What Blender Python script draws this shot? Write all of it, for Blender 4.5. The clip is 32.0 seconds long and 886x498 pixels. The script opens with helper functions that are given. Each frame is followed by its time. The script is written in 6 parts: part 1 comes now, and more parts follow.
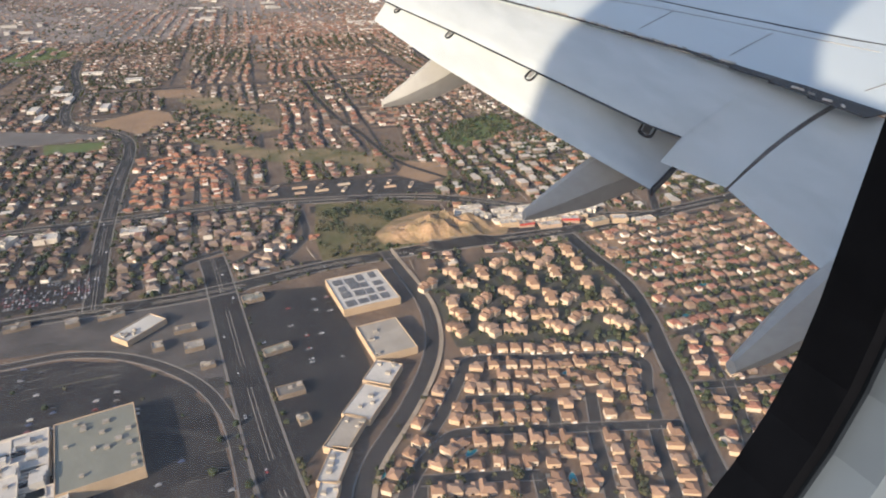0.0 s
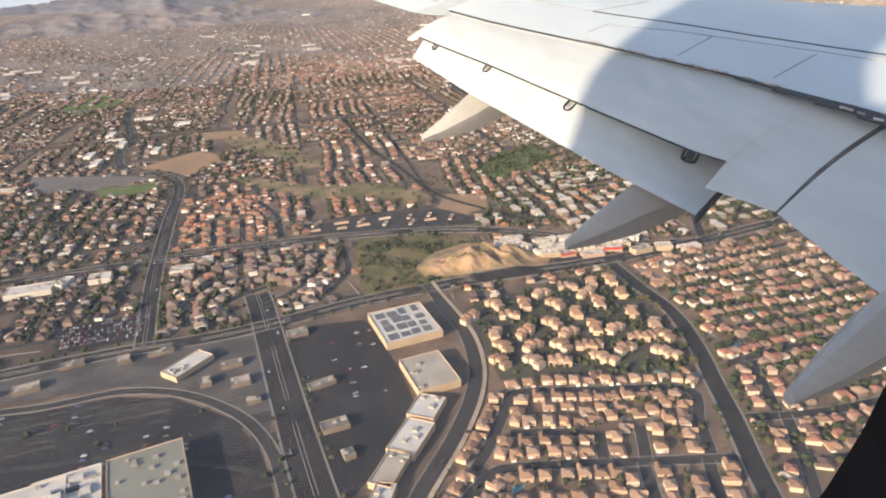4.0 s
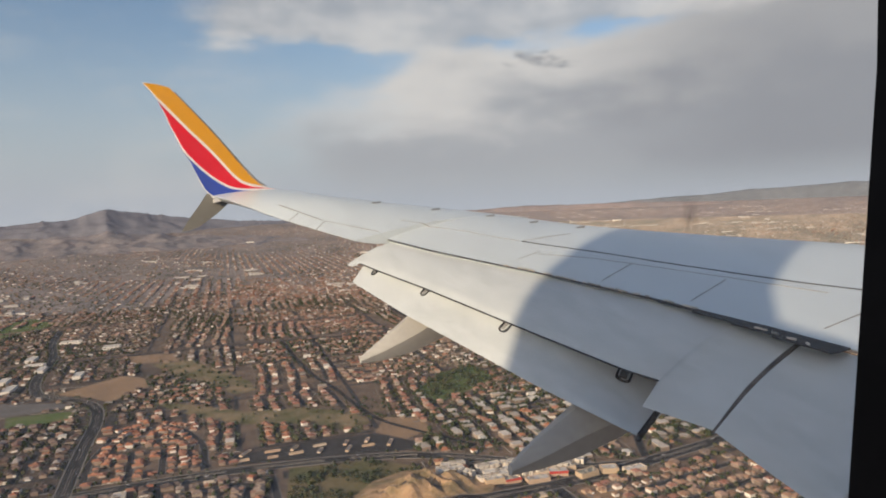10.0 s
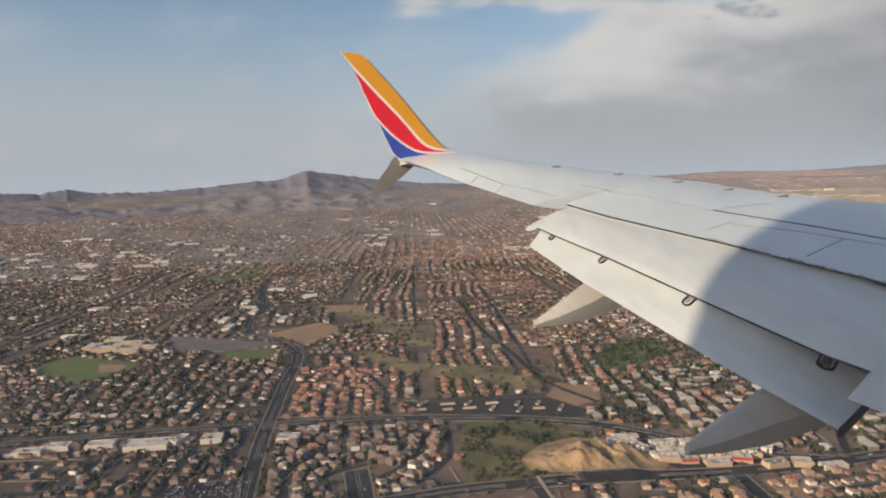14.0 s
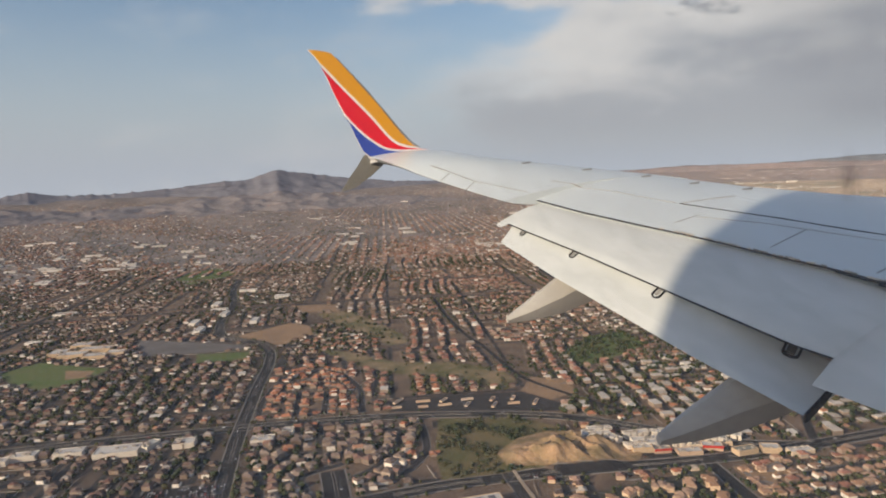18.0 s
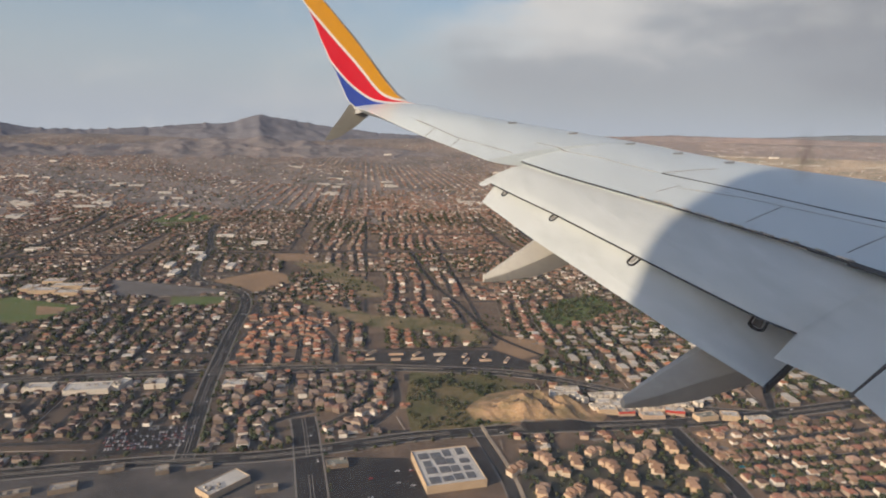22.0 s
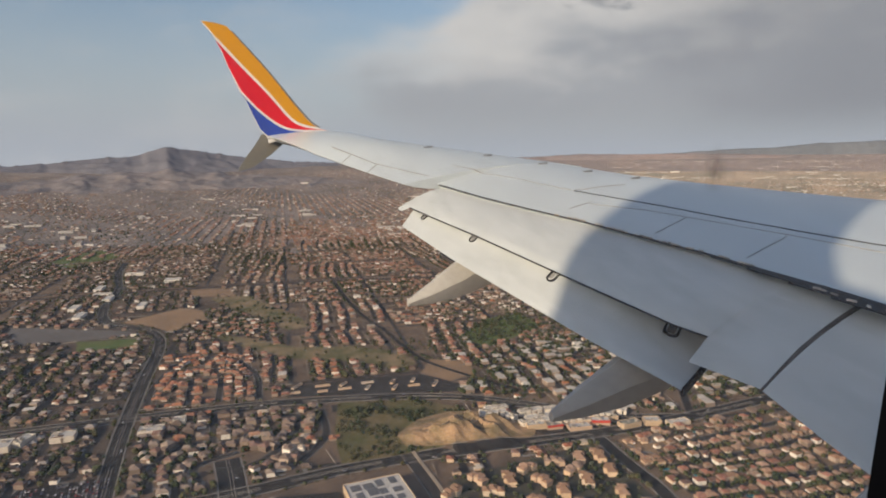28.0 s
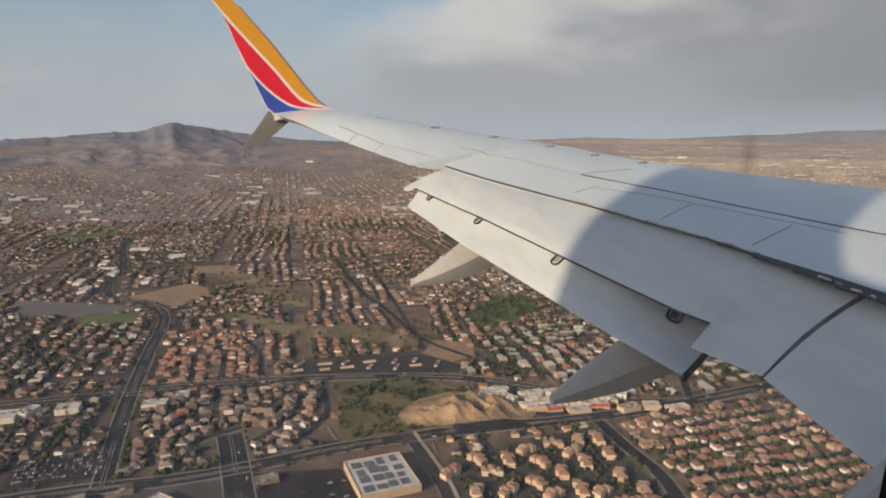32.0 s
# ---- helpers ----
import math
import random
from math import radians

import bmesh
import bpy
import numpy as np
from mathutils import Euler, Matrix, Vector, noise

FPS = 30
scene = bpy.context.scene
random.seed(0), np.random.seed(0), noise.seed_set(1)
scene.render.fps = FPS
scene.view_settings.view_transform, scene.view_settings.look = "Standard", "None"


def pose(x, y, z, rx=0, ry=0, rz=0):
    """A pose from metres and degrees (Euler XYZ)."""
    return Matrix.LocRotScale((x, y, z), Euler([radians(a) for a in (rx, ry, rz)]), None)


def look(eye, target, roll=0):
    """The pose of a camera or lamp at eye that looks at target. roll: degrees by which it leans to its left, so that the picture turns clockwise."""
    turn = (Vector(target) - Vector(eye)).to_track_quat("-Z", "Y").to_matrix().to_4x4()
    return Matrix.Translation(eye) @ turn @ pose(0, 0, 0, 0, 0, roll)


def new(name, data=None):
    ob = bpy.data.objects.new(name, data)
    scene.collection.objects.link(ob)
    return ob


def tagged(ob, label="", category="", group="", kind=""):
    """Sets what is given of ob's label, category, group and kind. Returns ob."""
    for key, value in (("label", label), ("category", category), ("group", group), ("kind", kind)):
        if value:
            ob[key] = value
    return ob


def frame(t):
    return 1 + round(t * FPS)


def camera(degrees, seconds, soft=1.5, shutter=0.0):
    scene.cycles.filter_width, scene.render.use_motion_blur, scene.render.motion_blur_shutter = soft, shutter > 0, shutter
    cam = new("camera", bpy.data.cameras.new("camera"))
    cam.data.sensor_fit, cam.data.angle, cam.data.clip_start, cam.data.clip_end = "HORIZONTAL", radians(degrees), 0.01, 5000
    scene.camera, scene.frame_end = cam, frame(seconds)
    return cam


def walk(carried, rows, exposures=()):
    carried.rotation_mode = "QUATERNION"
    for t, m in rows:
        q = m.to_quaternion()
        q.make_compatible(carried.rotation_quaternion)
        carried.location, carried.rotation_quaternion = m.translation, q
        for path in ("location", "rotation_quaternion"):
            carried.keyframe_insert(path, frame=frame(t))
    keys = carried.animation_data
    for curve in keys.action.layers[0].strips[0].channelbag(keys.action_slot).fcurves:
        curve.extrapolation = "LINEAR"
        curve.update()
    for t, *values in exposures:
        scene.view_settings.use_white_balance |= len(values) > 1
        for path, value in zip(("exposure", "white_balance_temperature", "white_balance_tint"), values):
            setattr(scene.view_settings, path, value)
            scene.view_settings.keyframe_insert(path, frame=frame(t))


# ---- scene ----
# The place is taken with the aircraft at rest: cabin window and wing stand still over the town.
EYE = 330.0
cam = camera(68.5, 32.0, soft=1.95)
TURN = 11.0                      # the aircraft's nose points 11 degrees ahead of world +x
c11, s11 = math.cos(radians(TURN)), math.sin(radians(TURN))
# seconds, pitch, lean, turn, shift of the hand-held camera along the cabin in metres
ROWS = [(0, 64.32, .38, -10.58, -.015), (.5, 64.77, 1.53, -6.18, -.015), (1, 63.2, 2.45, -2.0, -.03), (1.5, 61.2, 2.9, 1.3, -.03),
        (2, 59.2, 2.8, 4.6, -.03), (2.5, 57.5, 3.2, 6.6, -.03), (3, 58.8, 3.2, 3.6, -.03), (3.5, 63.9, 3.3, -4.0, -.03), (5.5, 73.44, 2.97, -11.0, -.03),
        (6, 79.18, 3.08, -12.17, -.034), (6.5, 82.11, 3.03, -11.53, -.017), (7, 84.07, 4.75, -11.91, .002), (7.5, 85.62, 4.36, -12.45, -.0012),
        (8, 86.05, 3.89, -12.89, -.0048), (8.5, 85.84, 2.49, -13.29, -.0077), (9, 86.04, 3.35, -13.87, -.0052), (9.5, 86.58, 2.5, -13.47, -.0158),
        (10, 86.29, 2.23, -13.03, -.0188), (10.5, 85.35, 2.23, -12.98, -.0170), (11, 84.98, 2.32, -12.55, -.0150), (11.5, 85.04, 2.29, -11.9, -0.0117),
        (12, 84.87, 2.94, -11.64, -.0122), (12.5, 85.04, 2.6, -11.28, -0.0117), (13, 85.64, 1.72, -5.22, -.017), (13.5, 83.64, .79, 2.07, -.017),
        (15.5, 83.77, 2.7, 2.3, -.013), (16, 84.24, 2.93, 1.99, -.013), (16.5, 84.37, 2.64, 1.84, -.012), (17, 84.39, 3.53, 1.2, -.011),
        (17.5, 83.99, 2.53, .51, -.01), (18, 83.34, 2.28, .1, -.009), (18.5, 82.79, 1.75, .11, -.008), (19, 82.68, 1.55, -.18, -.007),
        (19.5, 82.06, .87, -.36, -.006), (20, 81.46, .16, -.55, -.005), (20.5, 80.65, -.14, -.8, -.004), (21, 79.89, -.17, -1.09, -.004),
        (21.5, 79.48, -.36, -1.17, -.003), (22, 79.5, -1.19, -1.16, -.002), (22.5, 79.72, -1.28, -1.69, -.001), (23, 80.53, .91, -4.34, 0),
        (23.5, 81.72, .74, -4.85, .008), (24, 82.13, .7, -5.45, .021), (24.5, 82.22, 2.85, -8.2, .046), (25, 82.46, 4.42, -9.81, .063),
        (25.5, 82.29, 2.58, -9.58, .033), (27.5, 81.63, .66, -8.29, .003), (28, 81.67, .71, -8.44, -.006), (28.5, 81.09, -.37, -8.32, -.009),
        (29, 80.54, -.18, -8.31, -.0145), (29.5, 80.3, .16, -8.5, -.0145), (30, 80.21, -.26, -8.28, -.0145), (30.5, 80.23, -.9, -8.03, -.0145),
        (31, 79.97, -1.36, -7.77, -.0145), (31.5, 79.92, -1.75, -7.53, -.0145), (32, 80.03, -.36, -7.91, -.0145)]
walk(cam, [(t, pose(o * c11, o * s11, EYE, rx, ry, rz)) for t, rx, ry, rz, o in ROWS], exposures=[(0, .46, 6150, 9), (1, .53, 6250, 9), (2, .78, 6450, 10), (3, 1.12, 6400, 10), (3.5, .9, 6400, 10), (5.5, .42, 6300, 10), (6, .33, 6250, 10), (6.6, .05, 6150, 10), (7.3, 0, 6200, 10), (8, -.10, 6550, 10),
                (13, -.09, 6500, 10), (25, -.08, 6450, 10), (28, -.2, 6500, 10), (32, -.18, 6550, 10)])

# ---- light: low afternoon sun from behind the aircraft, under broken cloud ----
SUN_AZ, SUN_EL = 233.6, 19.0
sun_way = Vector((math.sin(radians(SUN_AZ)) * math.cos(radians(SUN_EL)), math.cos(radians(SUN_AZ)) * math.cos(radians(SUN_EL)), math.sin(radians(SUN_EL))))
sun = new("sun", bpy.data.lights.new("sun", "SUN"))
sun.data.energy, sun.data.angle, sun.data.color = 5.2, radians(.6), (1.0, .785, .54)
sun.matrix_world = look((0, 0, 900), Vector((0, 0, 900)) - sun_way)


def nodes_of(owner):
    owner.use_nodes = True
    owner.node_tree.nodes.clear()
    return owner.node_tree.nodes, owner.node_tree.links


def make_world():
    w = bpy.data.worlds.new("sky")
    scene.world = w
    n, l = nodes_of(w)
    out, bg = n.new("ShaderNodeOutputWorld"), n.new("ShaderNodeBackground")
    sky = n.new("ShaderNodeTexSky")
    sky.sky_type, sky.sun_disc = "NISHITA", False
    sky.sun_elevation, sky.sun_rotation = radians(SUN_EL), radians(SUN_AZ)
    sky.air_density, sky.dust_density, sky.ozone_density = 1.0, 2.0, 1.7
    co = n.new("ShaderNodeTexCoord")
    sep = n.new("ShaderNodeSeparateXYZ")
    l.new(co.outputs["Generated"], sep.inputs[0])

    def op(kind, a, b=None, clamp=False):
        m = n.new("ShaderNodeMath")
        m.operation, m.use_clamp = kind, clamp
        for i, v in enumerate((a, b)):
            if v is None:
                continue
            if isinstance(v, (int, float)):
                m.inputs[i].default_value = v
            else:
                l.new(v, m.inputs[i])
        return m.outputs[0]

    def noise_at(scale, stretch, detail, offset=0.0):
        mp = n.new("ShaderNodeMapping")
        mp.inputs["Scale"].default_value = (1, 1, stretch)
        mp.inputs["Location"].default_value = (offset, offset * .6, 0)
        l.new(co.outputs["Generated"], mp.inputs[0])
        t = n.new("ShaderNodeTexNoise")
        t.inputs["Scale"].default_value, t.inputs["Detail"].default_value, t.inputs["Roughness"].default_value = scale, detail, .55
        l.new(mp.outputs[0], t.inputs["Vector"])
        return t.outputs["Fac"]

    def ramp(v, lo, hi):
        r = n.new("ShaderNodeMapRange")
        r.interpolation_type = "SMOOTHSTEP"
        r.inputs["From Min"].default_value, r.inputs["From Max"].default_value = lo, hi
        l.new(v, r.inputs[0])
        return r.outputs[0]

    def mix(f, a, b):
        m = n.new("ShaderNodeMix")
        m.data_type = "RGBA"
        l.new(f, m.inputs[0])
        for i, v in ((6, a), (7, b)):
            if isinstance(v, tuple):
                m.inputs[i].default_value = (*v, 1)
            else:
                l.new(v, m.inputs[i])
        return m.outputs[2]

    x, y, z = sep.outputs
    big = op("SUBTRACT", noise_at(2.4, 3.0, 5, 1.7), .5)
    fine = op("SUBTRACT", noise_at(7.0, 2.3, 7, 4.2), .5)
    # the cloud bank: its lit upper edge climbs away to the right, its underside is grey and fades into haze
    edge = op("ADD", op("ADD", op("MULTIPLY", x, .17), .175), op("ADD", op("MULTIPLY", big, .10), op("MULTIPLY", fine, .05)))
    under = op("SUBTRACT", edge, z)
    body = op("MULTIPLY", ramp(under, -.006, .022), ramp(op("ADD", x, op("ADD", op("MULTIPLY", big, .35), op("MULTIPLY", fine, .25))), -.04, .20))
    body = op("MULTIPLY", body, ramp(z, -.01, .07))
    shade = mix(ramp(op("ADD", under, op("ADD", op("MULTIPLY", fine, .19), op("MULTIPLY", big, .12))), .03, .15), CLOUD_HIGH, CLOUD_LOW)
    shade = mix(op("MULTIPLY", ramp(op("ADD", x, op("MULTIPLY", big, .5)), .33, .64), .72), shade, CLOUD_DARK)
    roof_in = op("MULTIPLY", ramp(op("ADD", z, op("ADD", op("MULTIPLY", big, .11), op("MULTIPLY", fine, .07))), .236, .258), ramp(op("ADD", x, op("MULTIPLY", fine, .16)), -.16, -.07))
    roof = op("MULTIPLY", roof_in, op("SUBTRACT", 1.0, ramp(z, .33, .44)))
    clear = mix(ramp(z, -.03, .30), HAZE, sky.outputs[0])
    wisps = mix(op("MULTIPLY", ramp(op("ADD", fine, op("MULTIPLY", big, .8)), .0, .3), .22), clear, CLOUD_HIGH)
    clouded = mix(body, wisps, shade)
    # one small dark cloudlet before the bright edge
    puff = n.new("ShaderNodeVectorMath")
    puff.operation = "DISTANCE"
    flat = n.new("ShaderNodeMapping")
    flat.inputs["Scale"].default_value = (1, 1, 2.4)
    l.new(co.outputs["Generated"], flat.inputs[0])
    l.new(flat.outputs[0], puff.inputs[0])
    puff.inputs[1].default_value = (.357, .907, .209 * 2.4)
    puff_in = ramp(op("SUBTRACT", .026, op("ADD", puff.outputs["Value"], op("MULTIPLY", op("SUBTRACT", noise_at(22, 2.4, 4, 2.2), .5), .14))), -.014, .022)
    clouded = mix(op("MULTIPLY", puff_in, .75), clouded, CLOUD_DARK)
    l.new(mix(op("MULTIPLY", roof, .85), clouded, mix(ramp(fine, -.15, .2), CLOUD_LOW, CLOUD_HIGH)), bg.inputs["Color"])
    bg.inputs["Strength"].default_value = .15
    l.new(bg.outputs[0], out.inputs[0])


CLOUD_DARK = (1.97, 2.05, 2.25)
HAZE, CLOUD_LOW, CLOUD_HIGH = (3.3, 3.55, 3.95), (2.93, 3.03, 3.2), (4.75, 4.65, 4.5)
make_world()


# ---- materials ----
def material(name, colour, rough=.8, metal=0.0, vary=.25, scale=.5, fine=6.0, second=None, bump=0.0, per="", palette=None, spec=.3, stretch=None):
    """A node material: two noises over the base colour, or a palette picked at random per object or island."""
    m = bpy.data.materials.new(name)
    n, l = nodes_of(m)
    out, b = n.new("ShaderNodeOutputMaterial"), n.new("ShaderNodeBsdfPrincipled")
    l.new(b.outputs[0], out.inputs[0])
    b.inputs["Roughness"].default_value, b.inputs["Metallic"].default_value = rough, metal
    b.inputs["Specular IOR Level"].default_value = spec
    co = n.new("ShaderNodeTexCoord")
    tex = []
    for s, d in ((scale, 3), (fine, 5)):
        t = n.new("ShaderNodeTexNoise")
        t.inputs["Scale"].default_value, t.inputs["Detail"].default_value = s, d
        if stretch:
            mp = n.new("ShaderNodeMapping")
            mp.inputs["Scale"].default_value = stretch
            l.new(co.outputs["Object"], mp.inputs[0])
            l.new(mp.outputs[0], t.inputs["Vector"])
        else:
            l.new(co.outputs["Object"], t.inputs["Vector"])
        tex.append(t.outputs["Fac"])
    if palette:
        r = n.new("ShaderNodeValToRGB")
        r.color_ramp.interpolation = "CONSTANT"
        while len(r.color_ramp.elements) < len(palette):
            r.color_ramp.elements.new(0)
        for i, p in enumerate(palette):
            r.color_ramp.elements[i].position = i / len(palette)
            r.color_ramp.elements[i].color = (*p, 1)
        src = n.new("ShaderNodeObjectInfo").outputs["Random"] if per == "object" else n.new("ShaderNodeNewGeometry").outputs["Random Per Island"]
        l.new(src, r.inputs[0])
        base = r.outputs[0]
    else:
        mx = n.new("ShaderNodeMix")
        mx.data_type = "RGBA"
        mx.inputs[6].default_value = (*colour, 1)
        mx.inputs[7].default_value = (*(second or tuple(c * (1 - vary) for c in colour)), 1)
        r = n.new("ShaderNodeMapRange")
        r.inputs["From Min"].default_value, r.inputs["From Max"].default_value = .35, .65
        l.new(tex[0], r.inputs[0])
        l.new(r.outputs[0], mx.inputs[0])
        base = mx.outputs[2]
    hs = n.new("ShaderNodeHueSaturation")
    mr = n.new("ShaderNodeMapRange")
    mr.inputs["From Min"].default_value, mr.inputs["From Max"].default_value = .25, .75
    mr.inputs["To Min"].default_value, mr.inputs["To Max"].default_value = 1 - vary, 1 + vary * .6
    l.new(tex[1], mr.inputs[0])
    l.new(mr.outputs[0], hs.inputs["Value"])
    l.new(base, hs.inputs["Color"])
    l.new(hs.outputs[0], b.inputs["Base Color"])
    if bump:
        bp = n.new("ShaderNodeBump")
        bp.inputs["Strength"].default_value = bump
        bp.inputs["Distance"].default_value = .05
        l.new(tex[1], bp.inputs["Height"])
        l.new(bp.outputs[0], b.inputs["Normal"])
    return m


M = {
    "wing": material("wing_paint", (.55, .62, .66), .30, .0, .07, .8, 2.2, spec=.6, stretch=(3.0, .35, 3.0)),
    "flap": material("flap_paint", (.53, .575, .595), .42, .0, .09, 1.0, 2.6, spec=.4, stretch=(3.2, .3, 3.2)),
    "bare": material("bare_metal", (.45, .44, .42), .4, .7, .3, 3, 30),
    "dark": material("dark_gap", (.02, .02, .022), .7, 0, .3, 4, 40),
    "seam": material("skin_joint", (.34, .34, .34), .7, 0, .3, 6, 60),
    "scrap": material("torn_seal", (.70, .66, .60), .8, 0, .4, 8, 60),
    "grime": material("dark_seal", (.12, .11, .10), .8, 0, .5, 6, 60),
    "fairing": material("fairing_paint", (.45, .445, .42), .5, 0, .12, 1.5, 12),
    "yellow": material("yellow_paint", (.66, .305, .0015), .4, 0, .05, 2, 12, spec=.3),
    "red": material("red_paint", (.70, .004, .018), .4, 0, .06, 2, 12, spec=.25),
    "blue": material("blue_paint", (.032, .07, .40), .4, 0, .06, 2, 12, spec=.3),
    "white": material("white_paint", (.78, .78, .78), .4, 0, .04, 2, 12),
    "rubber": material("black_rubber", (.011, .010, .011), .6, 0, .3, 8, 60, spec=.08),
    "panel": material("cabin_panel", (.34, .36, .37), .6, 0, .04, 8, 60),
    "ground": material("unseen_dark_ground", (.14, .118, .095), .95, 0, .35, .02, .22, second=(.085, .075, .065)),
    # Far ground is coloured pale and greyish to imitate haze.
    "far": material("hazed_town_ground", (.285, .243, .22), .95, 0, .35, .005, .04, second=(.18, .16, .152)),
    "yard": material("yards", (.215, .15, .106), .95, 0, .4, .02, .3, second=(.12, .09, .07)),
    "brown_yard": material("brown_yards", (.135, .10, .076), .95, 0, .4, .02, .3, second=(.085, .066, .053)),
    "asphalt": material("asphalt", (.024, .0225, .0235), .85, 0, .4, .02, .35, second=(.042, .039, .038)),
    "worn": material("worn_lot_asphalt", (.060, .055, .053), .9, 0, .3, .03, .4, second=(.042, .039, .039)),
    "grey_lot": material("sunbleached_asphalt", (.17, .155, .148), .9, 0, .2, .02, .3, second=(.13, .12, .115)),
    "pale_lot": material("dusty_forecourt", (.115, .105, .10), .9, 0, .3, .03, .4, second=(.07, .064, .062)),
    "street": material("worn_street", (.056, .052, .052), .9, 0, .25, .03, .5),
    "concrete": material("pale_concrete", (.42, .38, .33), .9, 0, .2, .05, .6),
    "kerb": material("worn_kerb", (.24, .22, .20), .9, 0, .2, .05, .6),
    "line": material("road_paint", (.36, .35, .33), .8, 0, .25, .2, 2),
    "grass": material("grass", (.095, .145, .045), .95, 0, .35, .03, .2, second=(.14, .15, .06)),
    "brush": material("dry_brush", (.098, .10, .04), .95, 0, .4, .02, .25, second=(.19, .145, .075)),
    "hill": material("hill_dirt", (.43, .28, .165), .95, 0, .4, .055, .4, second=(.22, .165, .09), bump=.6),
    # Foothill colour lightened and greyed for haze.
    "foothill": material("hazed_foothill", (.25, .222, .222), .95, 0, .3, .008, .08, second=(.182, .174, .188)),
    "wash": material("dry_wash", (.30, .22, .135), .95, 0, .4, .02, .2, second=(.12, .115, .05)),
    "bank": material("channel_bank", (.42, .345, .265), .95, 0, .25, .03, .4),
    # Lawn and asphalt tones, darkened to include shade between the blocks.
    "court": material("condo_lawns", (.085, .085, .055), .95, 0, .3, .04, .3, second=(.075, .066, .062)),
    "dirt": material("bare_dirt", (.34, .225, .135), .95, 0, .3, .02, .2, second=(.27, .18, .115)),
    # Plain, flats and rose hills carry the haze in their base colours.
    "far_right": material("hazed_plain", (.54, .43, .33), .95, 0, .3, .006, .05, second=(.30, .275, .225)),
    "far_rose": material("hazed_rosy_flats", (.35, .295, .275), .95, 0, .2, .004, .03, second=(.265, .235, .235)),
    "rose_hills": material("hazed_rosy_hills", (.25, .21, .212), .95, 0, .2, .003, .02, second=(.205, .187, .2)),
    "leaf": material("leaves", (.045, .055, .022), .9, 0, .3, .1, 1.0, per="island", palette=[(.040, .050, .020), (.055, .062, .026), (.032, .044, .02), (.07, .066, .03)]),
    # Fairing paint darkened, so the strake's shade is in its colour.
    "strake": material("shaded_strake", (.20, .195, .17), .5, 0, .12, 1.5, 12),
    "trunk": material("bark", (.13, .095, .065), .9, 0, .3, 2, 12),
    # The near-white entry imitates the glint of sunlit walls.
    "wall": material("stucco_walls", (.5, .4, .3), .9, 0, .1, .3, 2, per="island", palette=[(.28, .215, .17), (.36, .29, .235), (.20, .155, .125), (.70, .66, .60), (.17, .13, .105), (.25, .19, .15)]),
    "wall_one": material("stucco_wall", (.5, .4, .3), .9, 0, .1, .3, 2, per="object", palette=[(.52, .38, .26), (.58, .44, .31), (.46, .34, .25), (.58, .48, .37)]),
    # Distance haze is put into the blue-grey of mountain and hills.
    "mountain": material("hazed_mountain", (.195, .195, .225), .95, 0, .2, .004, .02, second=(.15, .153, .185)),
    "hills": material("hazed_hills", (.15, .167, .197), .95, 0, .2, .003, .02, second=(.125, .142, .172)),
    "wall_white": material("white_stucco", (.66, .60, .52), .9, 0, .1, .1, 1),
    "roof_grey_metal": material("grey_metal_roof", (.22, .23, .26), .5, .2, .2, .1, 1),
    "roof_white": material("white_roof", (.58, .555, .52), .8, 0, .15, .05, .5),
    "roof_dull": material("weathered_grey_roof", (.20, .185, .17), .85, 0, .25, .1, .8),
    "roof_green": material("grey_green_roof", (.235, .24, .205), .85, 0, .12, .05, .5),
    "solar": material("dark_roof_panels", (.16, .16, .17), .5, 0, .3, .2, 1.5),
    "tan_dull": material("dusty_stucco", (.26, .205, .155), .9, 0, .2, .1, 1),
    "shop_wall": material("shop_stucco", (.50, .38, .26), .9, 0, .1, .1, 1),
    "sign_red": material("red_fascia", (.45, .05, .04), .6, 0, .1, .3, 2),
    "car": material("car_paint", (.4, .4, .4), .35, 0, .05, 1, 6, per="object", palette=[(.6, .6, .6), (.05, .05, .055), (.35, .36, .38), (.7, .7, .68), (.3, .04, .035), (.06, .08, .16)], spec=.5),
    "car_many": material("car_paints", (.4, .4, .4), .35, 0, .05, 1, 6, per="island", palette=[(.3, .3, .3), (.04, .04, .045), (.2, .21, .23), (.45, .45, .43), (.14, .03, .028), (.05, .07, .14), (.12, .11, .10)], spec=.5),
    "glass": material("dark_glass", (.02, .022, .026), .15, 0, .1, 1, 6, spec=.6),
    "pool": material("pool_water", (.06, .30, .36), .15, 0, .1, .5, 3, spec=.5),
}
ROOFS = {
    "tan": [(.33, .20, .13), (.28, .17, .11), (.37, .235, .16), (.25, .155, .105), (.32, .22, .16)],
    "mixed": [(.33, .16, .10), (.23, .12, .085), (.38, .22, .145), (.21, .14, .105), (.50, .41, .32), (.11, .08, .068), (.36, .145, .085), (.28, .135, .09)],
    "red": [(.42, .18, .10), (.46, .205, .12), (.36, .155, .09), (.38, .195, .125), (.32, .15, .10)],
    "pale": [(.58, .53, .47), (.50, .45, .39), (.63, .59, .53), (.42, .37, .31)],
    "grey": [(.20, .15, .122), (.25, .185, .15), (.165, .124, .104), (.30, .235, .19), (.23, .14, .112)],
    "dark": [(.12, .08, .066), (.16, .105, .085), (.09, .066, .058), (.20, .14, .115), (.34, .30, .27), (.10, .072, .06), (.17, .09, .07)],
    "pink": [(.31, .145, .10), (.36, .18, .13), (.25, .12, .088), (.40, .265, .20), (.15, .095, .076), (.33, .15, .105)],
}
